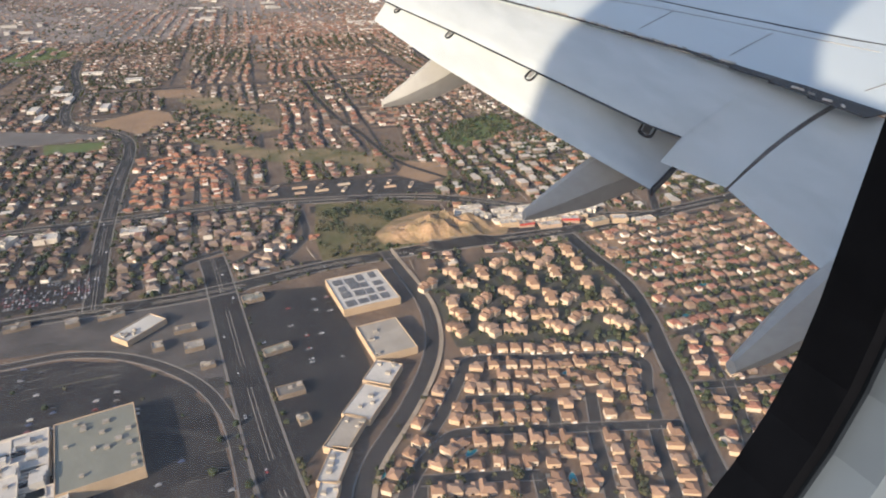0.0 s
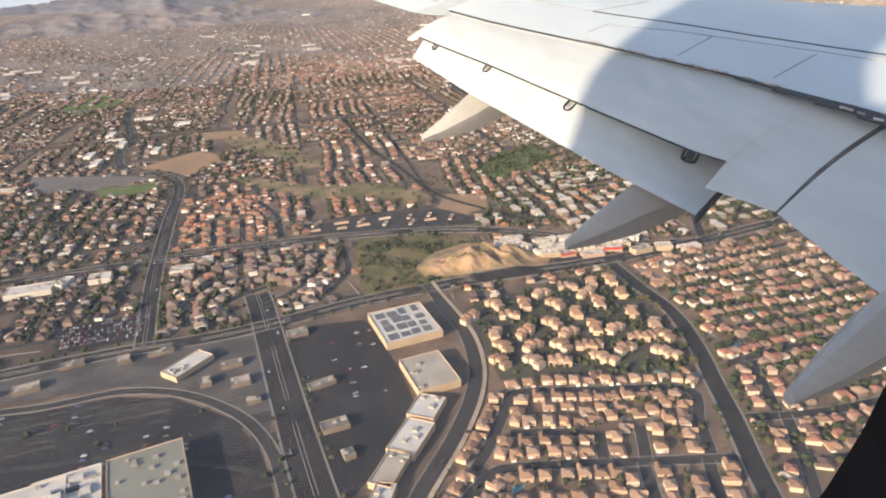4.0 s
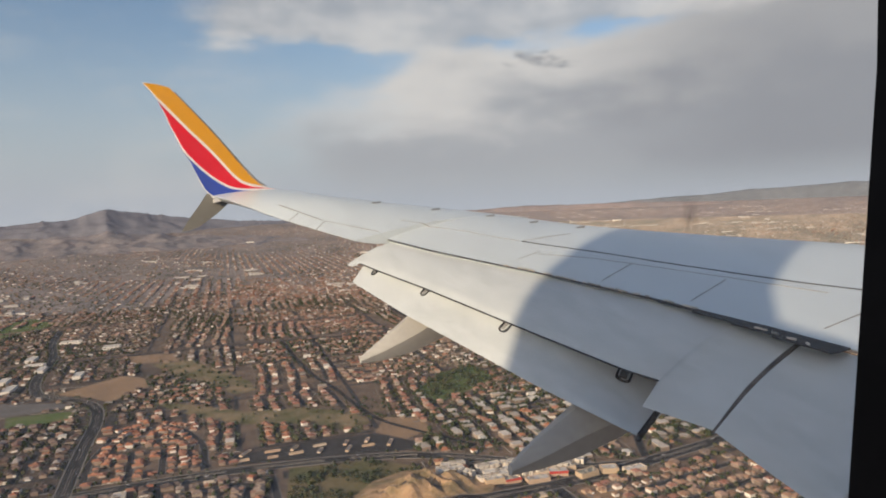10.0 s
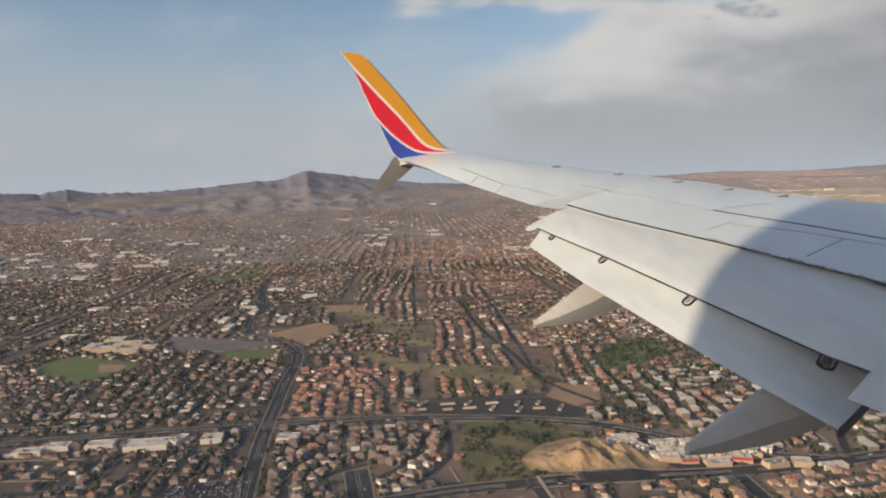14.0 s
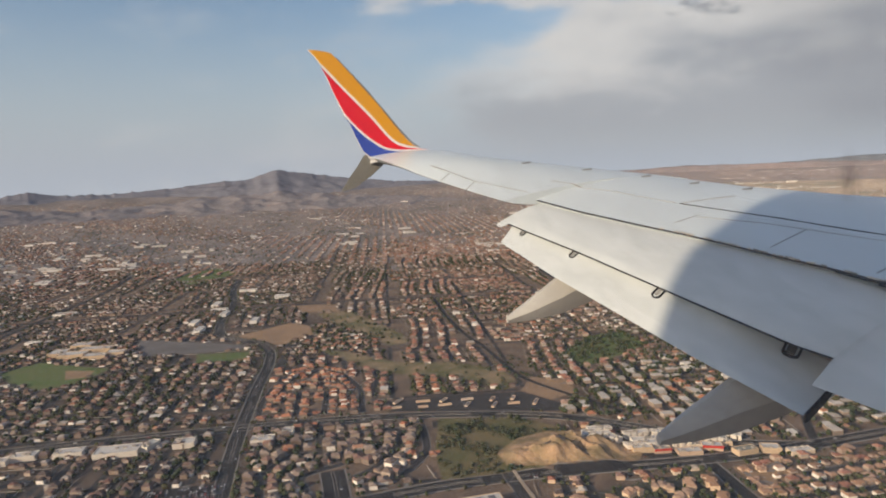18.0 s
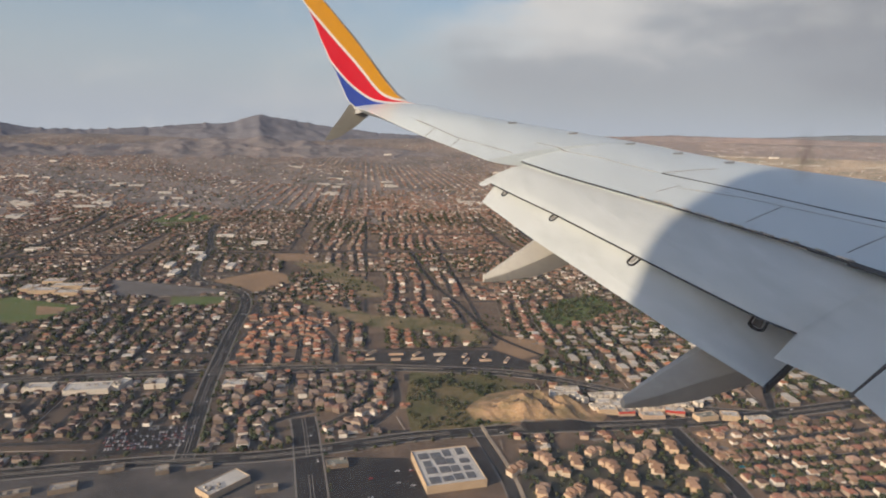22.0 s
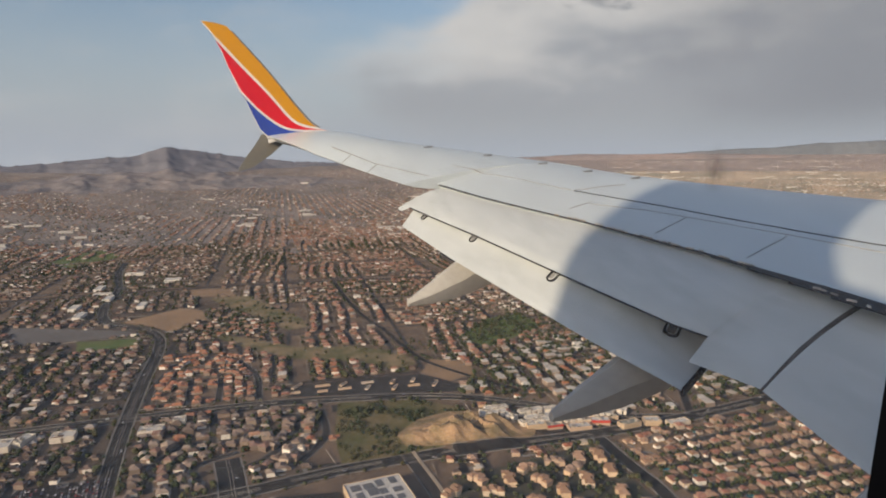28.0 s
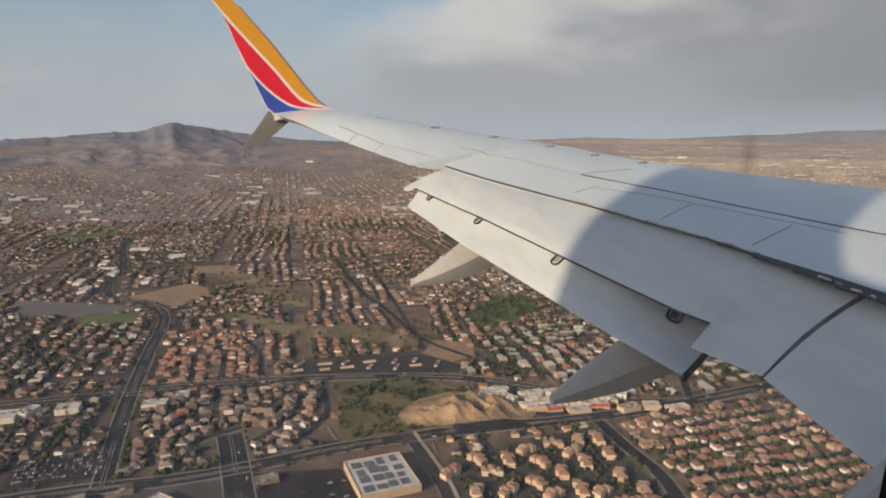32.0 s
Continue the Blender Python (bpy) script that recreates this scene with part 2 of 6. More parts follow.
for k, pal in ROOFS.items():
    M["roof_" + k] = material(k + "_tile_roofs", pal[0], .85, 0, .14, .1, 1.2, per="island", palette=pal)
    M["one_" + k] = material(k + "_tile_roof", pal[0], .85, 0, .14, .1, 1.2, per="object", palette=pal)


def dust_haze_pane():
    m = bpy.data.materials.new("dust_haze_acrylic")
    n, l = nodes_of(m)
    out, mx, tr, df = n.new("ShaderNodeOutputMaterial"), n.new("ShaderNodeMixShader"), n.new("ShaderNodeBsdfTransparent"), n.new("ShaderNodeBsdfTranslucent")
    df.inputs["Color"].default_value = (.8, .8, .82, 1)
    co, t, r = n.new("ShaderNodeTexCoord"), n.new("ShaderNodeTexNoise"), n.new("ShaderNodeMapRange")
    t.inputs["Scale"].default_value, t.inputs["Detail"].default_value = 14, 4
    l.new(co.outputs["Object"], t.inputs["Vector"])
    l.new(t.outputs["Fac"], r.inputs[0])
    # Dust scatter, raised so the veil also stands in for air haze.
    r.inputs["To Min"].default_value, r.inputs["To Max"].default_value = .037, .068
    l.new(r.outputs[0], mx.inputs[0])
    l.new(tr.outputs[0], mx.inputs[1])
    l.new(df.outputs[0], mx.inputs[2])
    l.new(mx.outputs[0], out.inputs[0])
    return m


# ---- building helpers ----
def mesh_from(name, verts, faces, mats, face_mats=None, smooth=False):
    me = bpy.data.meshes.new(name)
    me.from_pydata([tuple(map(float, v)) for v in verts], [], [tuple(map(int, f)) for f in faces])
    for m in mats:
        me.materials.append(m)
    if face_mats is not None:
        me.polygons.foreach_set("material_index", np.asarray(face_mats, dtype=np.int32))
    if smooth:
        me.polygons.foreach_set("use_smooth", np.ones(len(me.polygons), dtype=bool))
    me.update()
    return me


def fast_mesh(name, verts, quads, mats, face_mats=None):
    """A large mesh of quads or triangles, from arrays."""
    me = bpy.data.meshes.new(name)
    verts, quads = np.asarray(verts, dtype=np.float32), np.asarray(quads, dtype=np.int32)
    k = quads.shape[1]
    me.vertices.add(len(verts))
    me.vertices.foreach_set("co", verts.ravel())
    me.loops.add(quads.size)
    me.loops.foreach_set("vertex_index", quads.ravel())
    me.polygons.add(len(quads))
    me.polygons.foreach_set("loop_start", np.arange(0, quads.size, k, dtype=np.int32))
    for m in mats:
        me.materials.append(m)
    if face_mats is not None:
        me.polygons.foreach_set("material_index", np.asarray(face_mats, dtype=np.int32))
    me.polygons.foreach_set("use_smooth", np.zeros(len(quads), dtype=bool))
    me.update(calc_edges=True)
    me.validate()
    return me


def child(name, me, parent, label="", at=None):
    ob = new(name, me)
    ob.parent = parent
    if at is not None:
        ob.matrix_basis = at
    return tagged(ob, label) if label else ob


def slab(name, top, bottom, mats, smooth=True):
    """A closed body between two grids of points of one size: top[i][j] over bottom[i][j]."""
    a, b = len(top), len(top[0])
    v = [p for row in top for p in row] + [p for row in bottom for p in row]
    o, f = a * b, []
    ix = lambda i, j: i * b + j
    for i in range(a - 1):
        for j in range(b - 1):
            f.append((ix(i, j), ix(i + 1, j), ix(i + 1, j + 1), ix(i, j + 1)))
            f.append((o + ix(i, j), o + ix(i, j + 1), o + ix(i + 1, j + 1), o + ix(i + 1, j)))
    ring = [(i, 0) for i in range(a)] + [(a - 1, j) for j in range(1, b)] + [(i, b - 1) for i in range(a - 2, -1, -1)] + [(0, j) for j in range(b - 2, 0, -1)]
    for k in range(len(ring)):
        p, q = ix(*ring[k]), ix(*ring[(k + 1) % len(ring)])
        f.append((p, p + o, q + o, q))
    me = mesh_from(name, v, f, mats)
    bm = bmesh.new()
    bm.from_mesh(me)
    bmesh.ops.recalc_face_normals(bm, faces=bm.faces)
    bm.to_mesh(me)
    bm.free()
    if smooth:
        me.polygons.foreach_set("use_smooth", np.ones(len(me.polygons), dtype=bool))
        me.set_sharp_from_angle(angle=radians(40))
    return me


def strip(name, pts, width, mat, lift=.0, thick=.04):
    """A thin raised bar along a line of points, width across, lying on the surface they follow."""
    top, bot = [], []
    for i, p in enumerate(pts):
        p = Vector(p)
        d = (Vector(pts[min(i + 1, len(pts) - 1)]) - Vector(pts[max(i - 1, 0)])).normalized()
        s = d.cross(Vector((0, 0, 1))).normalized() * width / 2
        up = Vector((0, 0, 1))
        top.append([p - s + up * lift, p + s + up * lift])
        bot.append([p - s + up * (lift - thick), p + s + up * (lift - thick)])
    return slab(name, top, bot, [mat], smooth=False)


def table(x, *pairs):
    return float(np.interp(x, [p[0] for p in pairs], [p[1] for p in pairs]))


# ---- the aircraft: x to the nose, y out along the port wing, z up, from the seat's window ----
plane = tagged(new("airliner"), "white airliner with port wing, lowered flaps and striped winglet", "airplane")
plane.matrix_basis = pose(0, 0, EYE, 0, 0, TURN)


def tz(y):                    # height of the wing's rear edge along the span
    return -1.9 + .0642 * y + .0064 * y * y - .021 * max(0, y - 12.5) ** 2


def rear(y):                  # rear edge of the fixed wing
    return table(y, (1, 6.2), (3, 6.15), (4.11, 6.1), (5.02, 5.97), (6.36, 5.61), (7.92, 4.98), (9.66, 4.02), (10.57, 3.61))


def crest(y):                 # highest line of the upper skin
    return table(y, (1, 13.6), (3, 12.6), (6.88, 9.41), (9.04, 7.08), (10.51, 5.72), (11.99, 4.07), (13.09, 3.0), (15.6, 2.5))


def skin(y, x):               # upper skin's height
    a = rear(y) if y < 10.57 else table(y, (10.57, 3.05), (12.9, 1.99), (15.6, 1.24))
    u = (x - a) / (crest(y) - a)
    h = .5 - .022 * y - .022 * max(0, y - 13.09) + .10 * max(0, 1 - ((y - 12.7) / 3) ** 2)
    return tz(y) + h * (1 - (1 - u) ** 2) if u <= 1 else tz(y) + h - h * .9 * (u - 1) ** 2 * 3


def wing_part():
    ys = [1, 2, 3, 3.6, 4.11, 4.6, 5.02, 5.7, 6.36, 7.1, 7.92, 8.8, 9.66, 10.1, 10.56]
    us = [0, .06, .14, .25, .4, .55, .7, .85, 1, 1.15, 1.3]
    grid = lambda y, a: [Vector((a + (crest(y) - a) * u, y, skin(y, a + (crest(y) - a) * u))) for u in us]
    under = lambda row, d: [p - Vector((0, 0, d * (.02 + min(1, i / 3) * .65))) for i, p in enumerate(row)]
    top = [grid(y, rear(y)) for y in ys]
    child("inner_wing", slab("inner_wing", top, [under(r, .8) for r in top], [M["wing"]]), plane, "white painted upper wing skin")
    yo = [10.57, 11, 11.99, 12.6, 13.09, 13.8, 14.6, 15.2, 15.6]
    top = [grid(y, table(y, (10.57, 3.05), (12.9, 1.99), (15.6, 1.24))) for y in yo]
    child("outer_wing", slab("outer_wing", top, [under(r, .35) for r in top], [M["wing"]]), plane)
    line = lambda a, b, n=10: [(a[0] + (b[0] - a[0]) * i / n, a[1] + (b[1] - a[1]) * i / n) for i in range(n + 1)]
    on = lambda pts: [(x, y, skin(y, x)) for y, x in pts]
    for name, pts, w, mt in SEAMS:
        full = []
        for a, b in zip(pts, pts[1:]):
            full += line(a, b, 8)[:-1]
        full.append(pts[-1])
        child(name, strip(name, on(full), w, M[mt], lift=.006, thick=.02), plane)


SEAMS = [("hinge_gap", [(9.07, 5.39), (7.93, 6.18), (6.54, 6.94), (5.58, 7.4), (4.6, 7.95), (3.2, 8.7)], .034, "dark"),
         ("skin_seam", [(8.48, 5.33), (7.85, 5.91), (7.02, 6.42), (6.26, 6.84), (5.2, 7.3)], .013, "seam"),
         ("panel_seam", [(8.48, 4.95), (8.54, 5.39)], .013, "seam"), ("panel_seam", [(7.14, 5.48), (7.39, 6.2)], .015, "seam"),
         ("panel_seam", [(5.96, 5.88), (6.22, 6.75)], .015, "seam"), ("panel_seam", [(9.07, 5.39), (9.0, 6.3)], .013, "seam"),
         ("panel_seam", [(4.56, 6.34), (4.6, 7.17)], .013, "seam"), ("skin_seam", [(10.9, 4.0), (10.03, 4.8), (9.11, 5.36)], .012, "seam"),
         ("aileron_gap", [(13.01, 2.26), (11.69, 2.84), (10.65, 3.5)], .02, "seam"), ("panel_seam", [(11.69, 2.84), (11.5, 2.62)], .02, "seam"),
         ("panel_seam", [(12.4, 2.52), (12.25, 2.3)], .02, "seam")]
wing_part()


def lerp3(a, b, u):
    return Vector(a) + (Vector(b) - Vector(a)) * u


def flap_body(name, front, back, bulge, thick, label="", m=7, mat="flap", extra=()):
    """A flap between its front and back lines (tables of y, x, z), curved along its chord."""
    n = 16
    top, bot = [], []
    steps = sorted({i / n for i in range(n + 1)} | {(e - back[0][0]) / (back[-1][0] - back[0][0]) for e in extra})
    up = Vector((.45, .3, .84))
    us = [j / m for j in range(m + 1)]
    for s in steps:
        ya = front[0][0] + (front[-1][0] - front[0][0]) * s
        yb = back[0][0] + (back[-1][0] - back[0][0]) * s
        a = Vector((table(ya, *[(p[0], p[1]) for p in front]), ya, table(ya, *[(p[0], p[2]) for p in front])))
        b = Vector((table(yb, *[(p[0], p[1]) for p in back]), yb, table(yb, *[(p[0], p[2]) for p in back])))
        row = [a.lerp(b, u) + up * bulge * (4 * u * (1 - u)) for u in us]
        top.append(row)
        bot.append([p - up * thick * (1.02 - u ** 1.5) for p, u in zip(row, us)])
    child(name, slab(name, top, bot, [M[mat]]), plane, label)
    return top


drop = lambda y: tz(y) - .05
flap_body("main_flap", [(y, rear(y) + .05, drop(y)) for y in (4.6, 5.02, 5.7, 6.36, 7.1, 7.92, 8.8, 9.66, 10.5)],
          [(4.6, 4.79, -2.25), (5.29, 4.53, -2.16), (5.34, 4.8, -1.94), (5.66, 4.64, -1.88), (7.27, 4.09, -1.53), (8.76, 3.59, -1.20), (9.87, 3.19, -.97), (10.3, 3.03, -.875), (10.36, 2.93, -.925), (10.5, 2.88, -.90)], .07, .16,
          "lowered main flap, white paint greyed by grime", extra=(5.29, 5.34, 5.66, 10.3, 10.36))
aft = flap_body("aft_flap", [(5.70, 5.40, -2.25), (6.2, 4.82, -1.93), (6.7, 4.53, -1.72), (7.27, 4.27, -1.555), (8.76, 3.77, -1.22), (9.87, 3.34, -.995), (10.36, 3.13, -.905)],
                [(5.2, 4.38, -2.42), (6.35, 4.0, -2.16), (8.84, 3.23, -1.53), (10.16, 2.86, -1.155)], .0, .08, "lowered aft flap")
# Black plate stands in for the unlit gap at the aft flap's end.
child("flap_end_seal", slab("flap_end_seal", *[[[Vector((4.38 + .96 * u, 5.2 + .5 * u + dy, -2.415 + .30 * u - .10 * u * (1 - u) + dz)) for u in (.6, .4, .2, 0)] for dy in (-.03, .005)] for dz in (.012, -.07)], [M["rubber"]]), plane, "black plate for the dark gap at the aft flap's end")
flap_body("inboard_flap", [(2.2, 6.25, -1.86), (3.2, 6.15, -1.72), (4.57, rear(4.57) + .05, drop(4.57))], [(2.2, 5.0, -3.1), (3.07, 4.94, -2.78), (3.92, 4.84, -2.49), (4.57, 4.79, -2.26)], .08, .2)
child("flap_seam", slab("flap_seam", *[[[lerp3((rear(4.58) + .02, y, drop(4.58)), (4.80, y + .02, -2.25), j / 8) + Vector((.45, .3, .84)) * (.075 * 4 * (j / 8) * (1 - j / 8) + h) for j in range(9)]
      for y in (4.565, 4.61)] for h in (.008, -.05)], [M["grime"]]), plane, "dark gap between flap sections")
# shaded slot under the fixed wing's rear edge, laid on as dark strips, with a torn pale seal along it
for y0, y1, w in ((10.5, 7.2, .045), (7.2, 6.2, .06), (6.2, 5.7, .11), (5.7, 5.2, .20), (5.2, 4.7, .29), (4.7, 4.1, .36)):
    ysl = np.linspace(y0, y1, 9)
    child("rear_slot", strip("rear_slot", [(rear(y) - w * .4, y, tz(y) + .004) for y in ysl], w, M["dark"], thick=.015), plane)
rng = random.Random(4)
for i in range(64):
    y = 8.4 - i * .064
    back = .02 if y > 5.7 else table(y, (4.2, .30), (4.9, .20), (5.7, .07))
    if rng.random() < (.8 if y > 5.75 else .16):
        child("seal_scrap", strip("seal_scrap", [(rear(y) - back + rng.uniform(-.022, .022), y, tz(y) + .026), (rear(y - .07) - back + rng.uniform(-.02, .02), y - .09 * rng.uniform(.3, 1), tz(y - .07) + .026)],
              rng.uniform(.004, .022), M["bare" if rng.random() < .35 else "scrap"], thick=.02), plane)
# slot between the two flaps, and the U-shaped brackets in it
slot = [(4.80, 5.34, -1.945), (4.63, 5.66, -1.885), (4.08, 7.27, -1.535), (3.58, 8.76, -1.205), (3.18, 9.87, -.975), (3.03, 10.3, -.88)]
child("flap_slot", strip("flap_slot", [tuple(Vector(p) + Vector((.006, 0, .012))) for p in slot], .024, M["dark"], thick=.014), plane)
for y, size in ((9.87, .07), (8.76, .085), (7.27, .105), (5.66, .14)):
    # the point of the aft flap under the main flap's edge
    edge = Vector([float(np.interp(y, [p[1] for p in slot], [p[i] for p in slot])) for i in range(3)])
    sight = edge.normalized()
    best = None
    for r0, r1 in zip(aft, aft[1:]):
        for j in range(len(r0) - 1):
            n = (r1[j] - r0[j]).cross(r0[j + 1] - r0[j]).normalized()
            at = sight * (r0[j].dot(n) / sight.dot(n))
            far = (at - (r0[j] + r1[j + 1]) / 2).length
            if best is None or far < best[0]:
                best = (far, at, n if n.z > 0 else -n, (r1[j] - r0[j]).normalized(), (r0[j + 1] - r0[j]))
    _, c, out, along, down = best
    down = (down - along * down.dot(along)).normalized()
    c = c + out * .006
    bow = [(1, -.25), (1, .2), (1, .7)] + [(math.cos(math.pi * k / 10), .85 + .45 * math.sin(math.pi * k / 10)) for k in range(11)] + [(-1, .7), (-1, .2), (-1, -.25)]
    rim = [[c + along * u * size * .66 * k + down * (w - (1 - k) * .4) * size * 1.15 for k in (1, .7)] for u, w in bow]
    br = child("flap_bracket", slab("flap_bracket", [[p + out * .012 for p in r] for r in rim], [[p - out * .03 for p in r] for r in rim], [M["rubber"]], smooth=False), plane, "dark U-shaped flap bracket")
    tongue = [[c + along * size * u + down * size * w for w in (-.2, .5, 1.0)] for u in ((-.1, .34) if size < .13 else (-.3, .36))]
    # The inboard pin is coloured darker for the shade of its recess.
    child("bracket_pin", slab("bracket_pin", [[p + out * .008 for p in r] for r in tongue], [[p - out * .03 for p in r] for r in tongue], [M["seam" if size < .13 else "grime"]], smooth=False), br)


def fairing(y, sections, half):
    """A canoe-shaped body through sections of x, top, bottom and width, with a crease along each side."""
    ring_at = [(.26, 1), (.8, .42), (1, -.02), (.84, -.4), (.4, -1), (-.4, -1), (-.84, -.4), (-1, -.02), (-.8, .42), (-.26, 1)]
    n, v, f = len(ring_at), [], []
    for x, zt, zb, w in sections:
        v += [(x, y + a * w * half, (zt + zb) / 2 + b * (zt - zb) / 2) for a, b in ring_at]
    for i in range(len(sections) - 1):
        f += [(i * n + k, i * n + (k + 1) % n, (i + 1) * n + (k + 1) % n, (i + 1) * n + k) for k in range(n)]
    f += [tuple(range(n)), tuple(reversed(range(len(v) - n, len(v))))]
    me = mesh_from("flap_fairing", v, f, [M["fairing"]])
    bm = bmesh.new()
    bm.from_mesh(me)
    bmesh.ops.recalc_face_normals(bm, faces=bm.faces)
    bm.to_mesh(me)
    bm.free()
    me.polygons.foreach_set("use_smooth", np.ones(len(me.polygons), dtype=bool))
    me.set_sharp_from_angle(angle=radians(24))
    child("flap_fairing", me, plane, "pointed canoe-shaped flap track fairing")


fairing(9.1, [(2.62, -2.14, -2.24, .25), (2.95, -1.93, -2.22, .62), (3.4, -1.62, -2.16, .9), (3.9, -1.32, -2.0, 1), (5.2, -.95, -1.55, 1)], .19)
fairing(6.1, [(3.38, -2.84, -2.96, .25), (3.75, -2.6, -2.95, .62), (4.25, -2.32, -2.9, .9), (4.85, -2.2, -2.76, 1), (6.4, -1.55, -2.1, 1)], .22)
fairing(3.2, [(3.75, -3.12, -3.24, .25), (4.1, -2.82, -3.2, .62), (4.5, -2.5, -3.1, .9), (5.15, -2.15, -2.9, 1), (7.0, -1.6, -2.3, 1)], .24)


def plate(name, outline, y, thick, mat, parent, label=""):
    """A flat plate in the winglet's plane, from its outline of (x, z)."""
    lean = lambda z: y + .16 * max(0, z - .5)
    v = [(x, lean(z) - thick / 2, z) for x, z in outline] + [(x, lean(z) + thick / 2, z) for x, z in outline]
    n = len(outline)
    f = [tuple(range(n)), tuple(reversed(range(n, 2 * n)))] + [(i, n + i, n + (i + 1) % n, (i + 1) % n) for i in range(n)]
    me = mesh_from(name, v, f, [mat])
    bm = bmesh.new()
    bm.from_mesh(me)
    bmesh.ops.recalc_face_normals(bm, faces=bm.faces)
    bm.to_mesh(me)
    bm.free()
    return child(name, me, parent, label)


def curved(pts, n=5):
    """A smooth line through points of a plane."""
    p = [np.array(q, float) for q in pts]
    p = [2 * p[0] - p[1]] + p + [2 * p[-1] - p[-2]]
    out = []
    for a, b, c, d in zip(p, p[1:], p[2:], p[3:]):
        for k in range(n):
            t = k / n
            out.append(tuple(.5 * (2 * b + (c - a) * t + (2 * a - 5 * b + 4 * c - d) * t * t + (3 * b - a - 3 * c + d) * t ** 3)))
    return out + [tuple(p[-2])]


lead = [(.22, 2.97), (.46, 2.91), (.58, 2.80), (1.31, 1.94), (1.92, 1.13), (2.22, .77), (2.42, .635), (2.62, .58)]            # leading edge, tip to root
upper = [(2.50, .60), (2.08, .68), (1.78, .85), (1.31, 1.42), (.80, 1.98), (.26, 2.60)]  # between yellow and red
lower = [(2.40, .575), (1.9, .585), (1.55, .68), (1.12, 1.0), (.72, 1.44)]            # between red and blue
foot = [(2.38, .50), (1.9, .46), (1.5, .40), (1.24, .40)]
trail = [(.01, 2.98), (.23, 2.63), (.46, 2.05), (.69, 1.47), (.80, 1.29), (.94, .93), (1.09, .59), (1.24, .45)]
lead, upper, lower, trail = curved(lead), curved(upper), curved(lower), curved([(-.05, 3.0)] + trail[1:])
above = lambda line, z: [q for q in line if q[1] > z]
winglet = plate("winglet", trail[:1] + lead + [(2.5, .48)] + foot[1:] + list(reversed(trail[1:-1])), 15.62, .09, M["white"], plane, "upswept winglet striped yellow, red and blue")
plate("yellow_stripe", [(-.03, 2.99)] + above(lead, .66) + [(2.36, .655)] + [(x + .02, z + .028) for x, z in upper[4:]] + [(.25, 2.645), (.12, 2.82)], 15.572, .012, M["yellow"], winglet, "yellow painted stripe")
plate("red_stripe", [(2.66, .565), (2.44, .60)] + [(x - .02, z - .02) for x, z in upper[4:]] + [(.37, 2.32), (.47, 2.03), (.71, 1.50)] + [(x + .01, z + .02) for x, z in reversed(lower[:-1])], 15.572, .012, M["red"], winglet, "red painted stripe")
plate("blue_stripe", [(2.38, .56)] + [(x - .02, z - .025) for x, z in lower[3:]] + [(.81, 1.27), (.95, .92), (1.1, .59), (1.25, .455)] + [(1.5, .42), (1.9, .47)], 15.572, .012, M["blue"], winglet, "blue painted stripe")
plate("leading_edge", [(.59, 2.80), (1.32, 1.95), (1.93, 1.14), (2.23, .78), (2.43, .64), (2.46, .65), (2.26, .795), (1.955, 1.155), (1.345, 1.965), (.615, 2.81)], 15.63, .075, M["bare"], winglet, "bare metal leading edge")
plate("ventral_strake", [(1.12, .50), (1.35, .46), (1.62, .30), (1.3, .02), (.9, -.25), (.72, -.31), (.54, -.34), (.75, -.02), (.95, .24)], 15.70, .07, M["strake"], plane, "grey downward strake under the winglet, coloured darker for shade")
child("wingtip_blend", slab("wingtip_blend", [[Vector((x0, 15.45 + .17 * k, z0 - .05)) for k in range(3)] for x0, z0 in ((1.26, .43), (1.7, .53), (2.1, .60), (2.5, .60))],
      [[Vector((x0, 15.45 + .17 * k, z0 - .14)) for k in range(3)] for x0, z0 in ((1.26, .43), (1.7, .53), (2.1, .60), (2.5, .60))], [M["white"]]), plane)
# small vortex fins along the front of the wing
for y in (9.3, 9.9, 10.5, 11.2, 12.0):
    x = crest(y) - .1
    child("vortex_fin", slab("vortex_fin", [[Vector((x - .12, y, skin(y, x) + .015)), Vector((x + .06, y, skin(y, x) + .035))], [Vector((x - .12, y + .015, skin(y, x) + .015)), Vector((x + .06, y + .015, skin(y, x) + .035))]],
          [[Vector((x - .12, y, skin(y, x) - .05)), Vector((x + .06, y, skin(y, x) - .05))], [Vector((x - .12, y + .015, skin(y, x) - .05)), Vector((x + .06, y + .015, skin(y, x) - .05))]], [M["bare"]]), plane)

# tail fin, fuselage and the cabin wall with its window
fin = [(-2.4, 1.3), (-4.4, 2.3), (-6.5, 3.35), (-8.0, 4.0), (-8.75, 4.8), (-9.0, 5.6), (-9.2, 6.4), (-9.9, 7.8), (-10.8, 8.5), (-14.95, 8.5), (-14.9, 7.4), (-14.7, 6.2), (-14.05, 4.9), (-12.8, 1.3)]
fv = [(x, -1.65 + s * .12, z) for s in (-1, 1) for x, z in fin]
nf = len(fin)
child("tail_fin", mesh_from("tail_fin", fv, [tuple(range(nf)), tuple(reversed(range(nf, 2 * nf)))] + [(i, nf + i, nf + (i + 1) % nf, (i + 1) % nf) for i in range(nf)], [M["blue"]]), plane)
R, CY, CZ = 1.88, -1.67, -.25


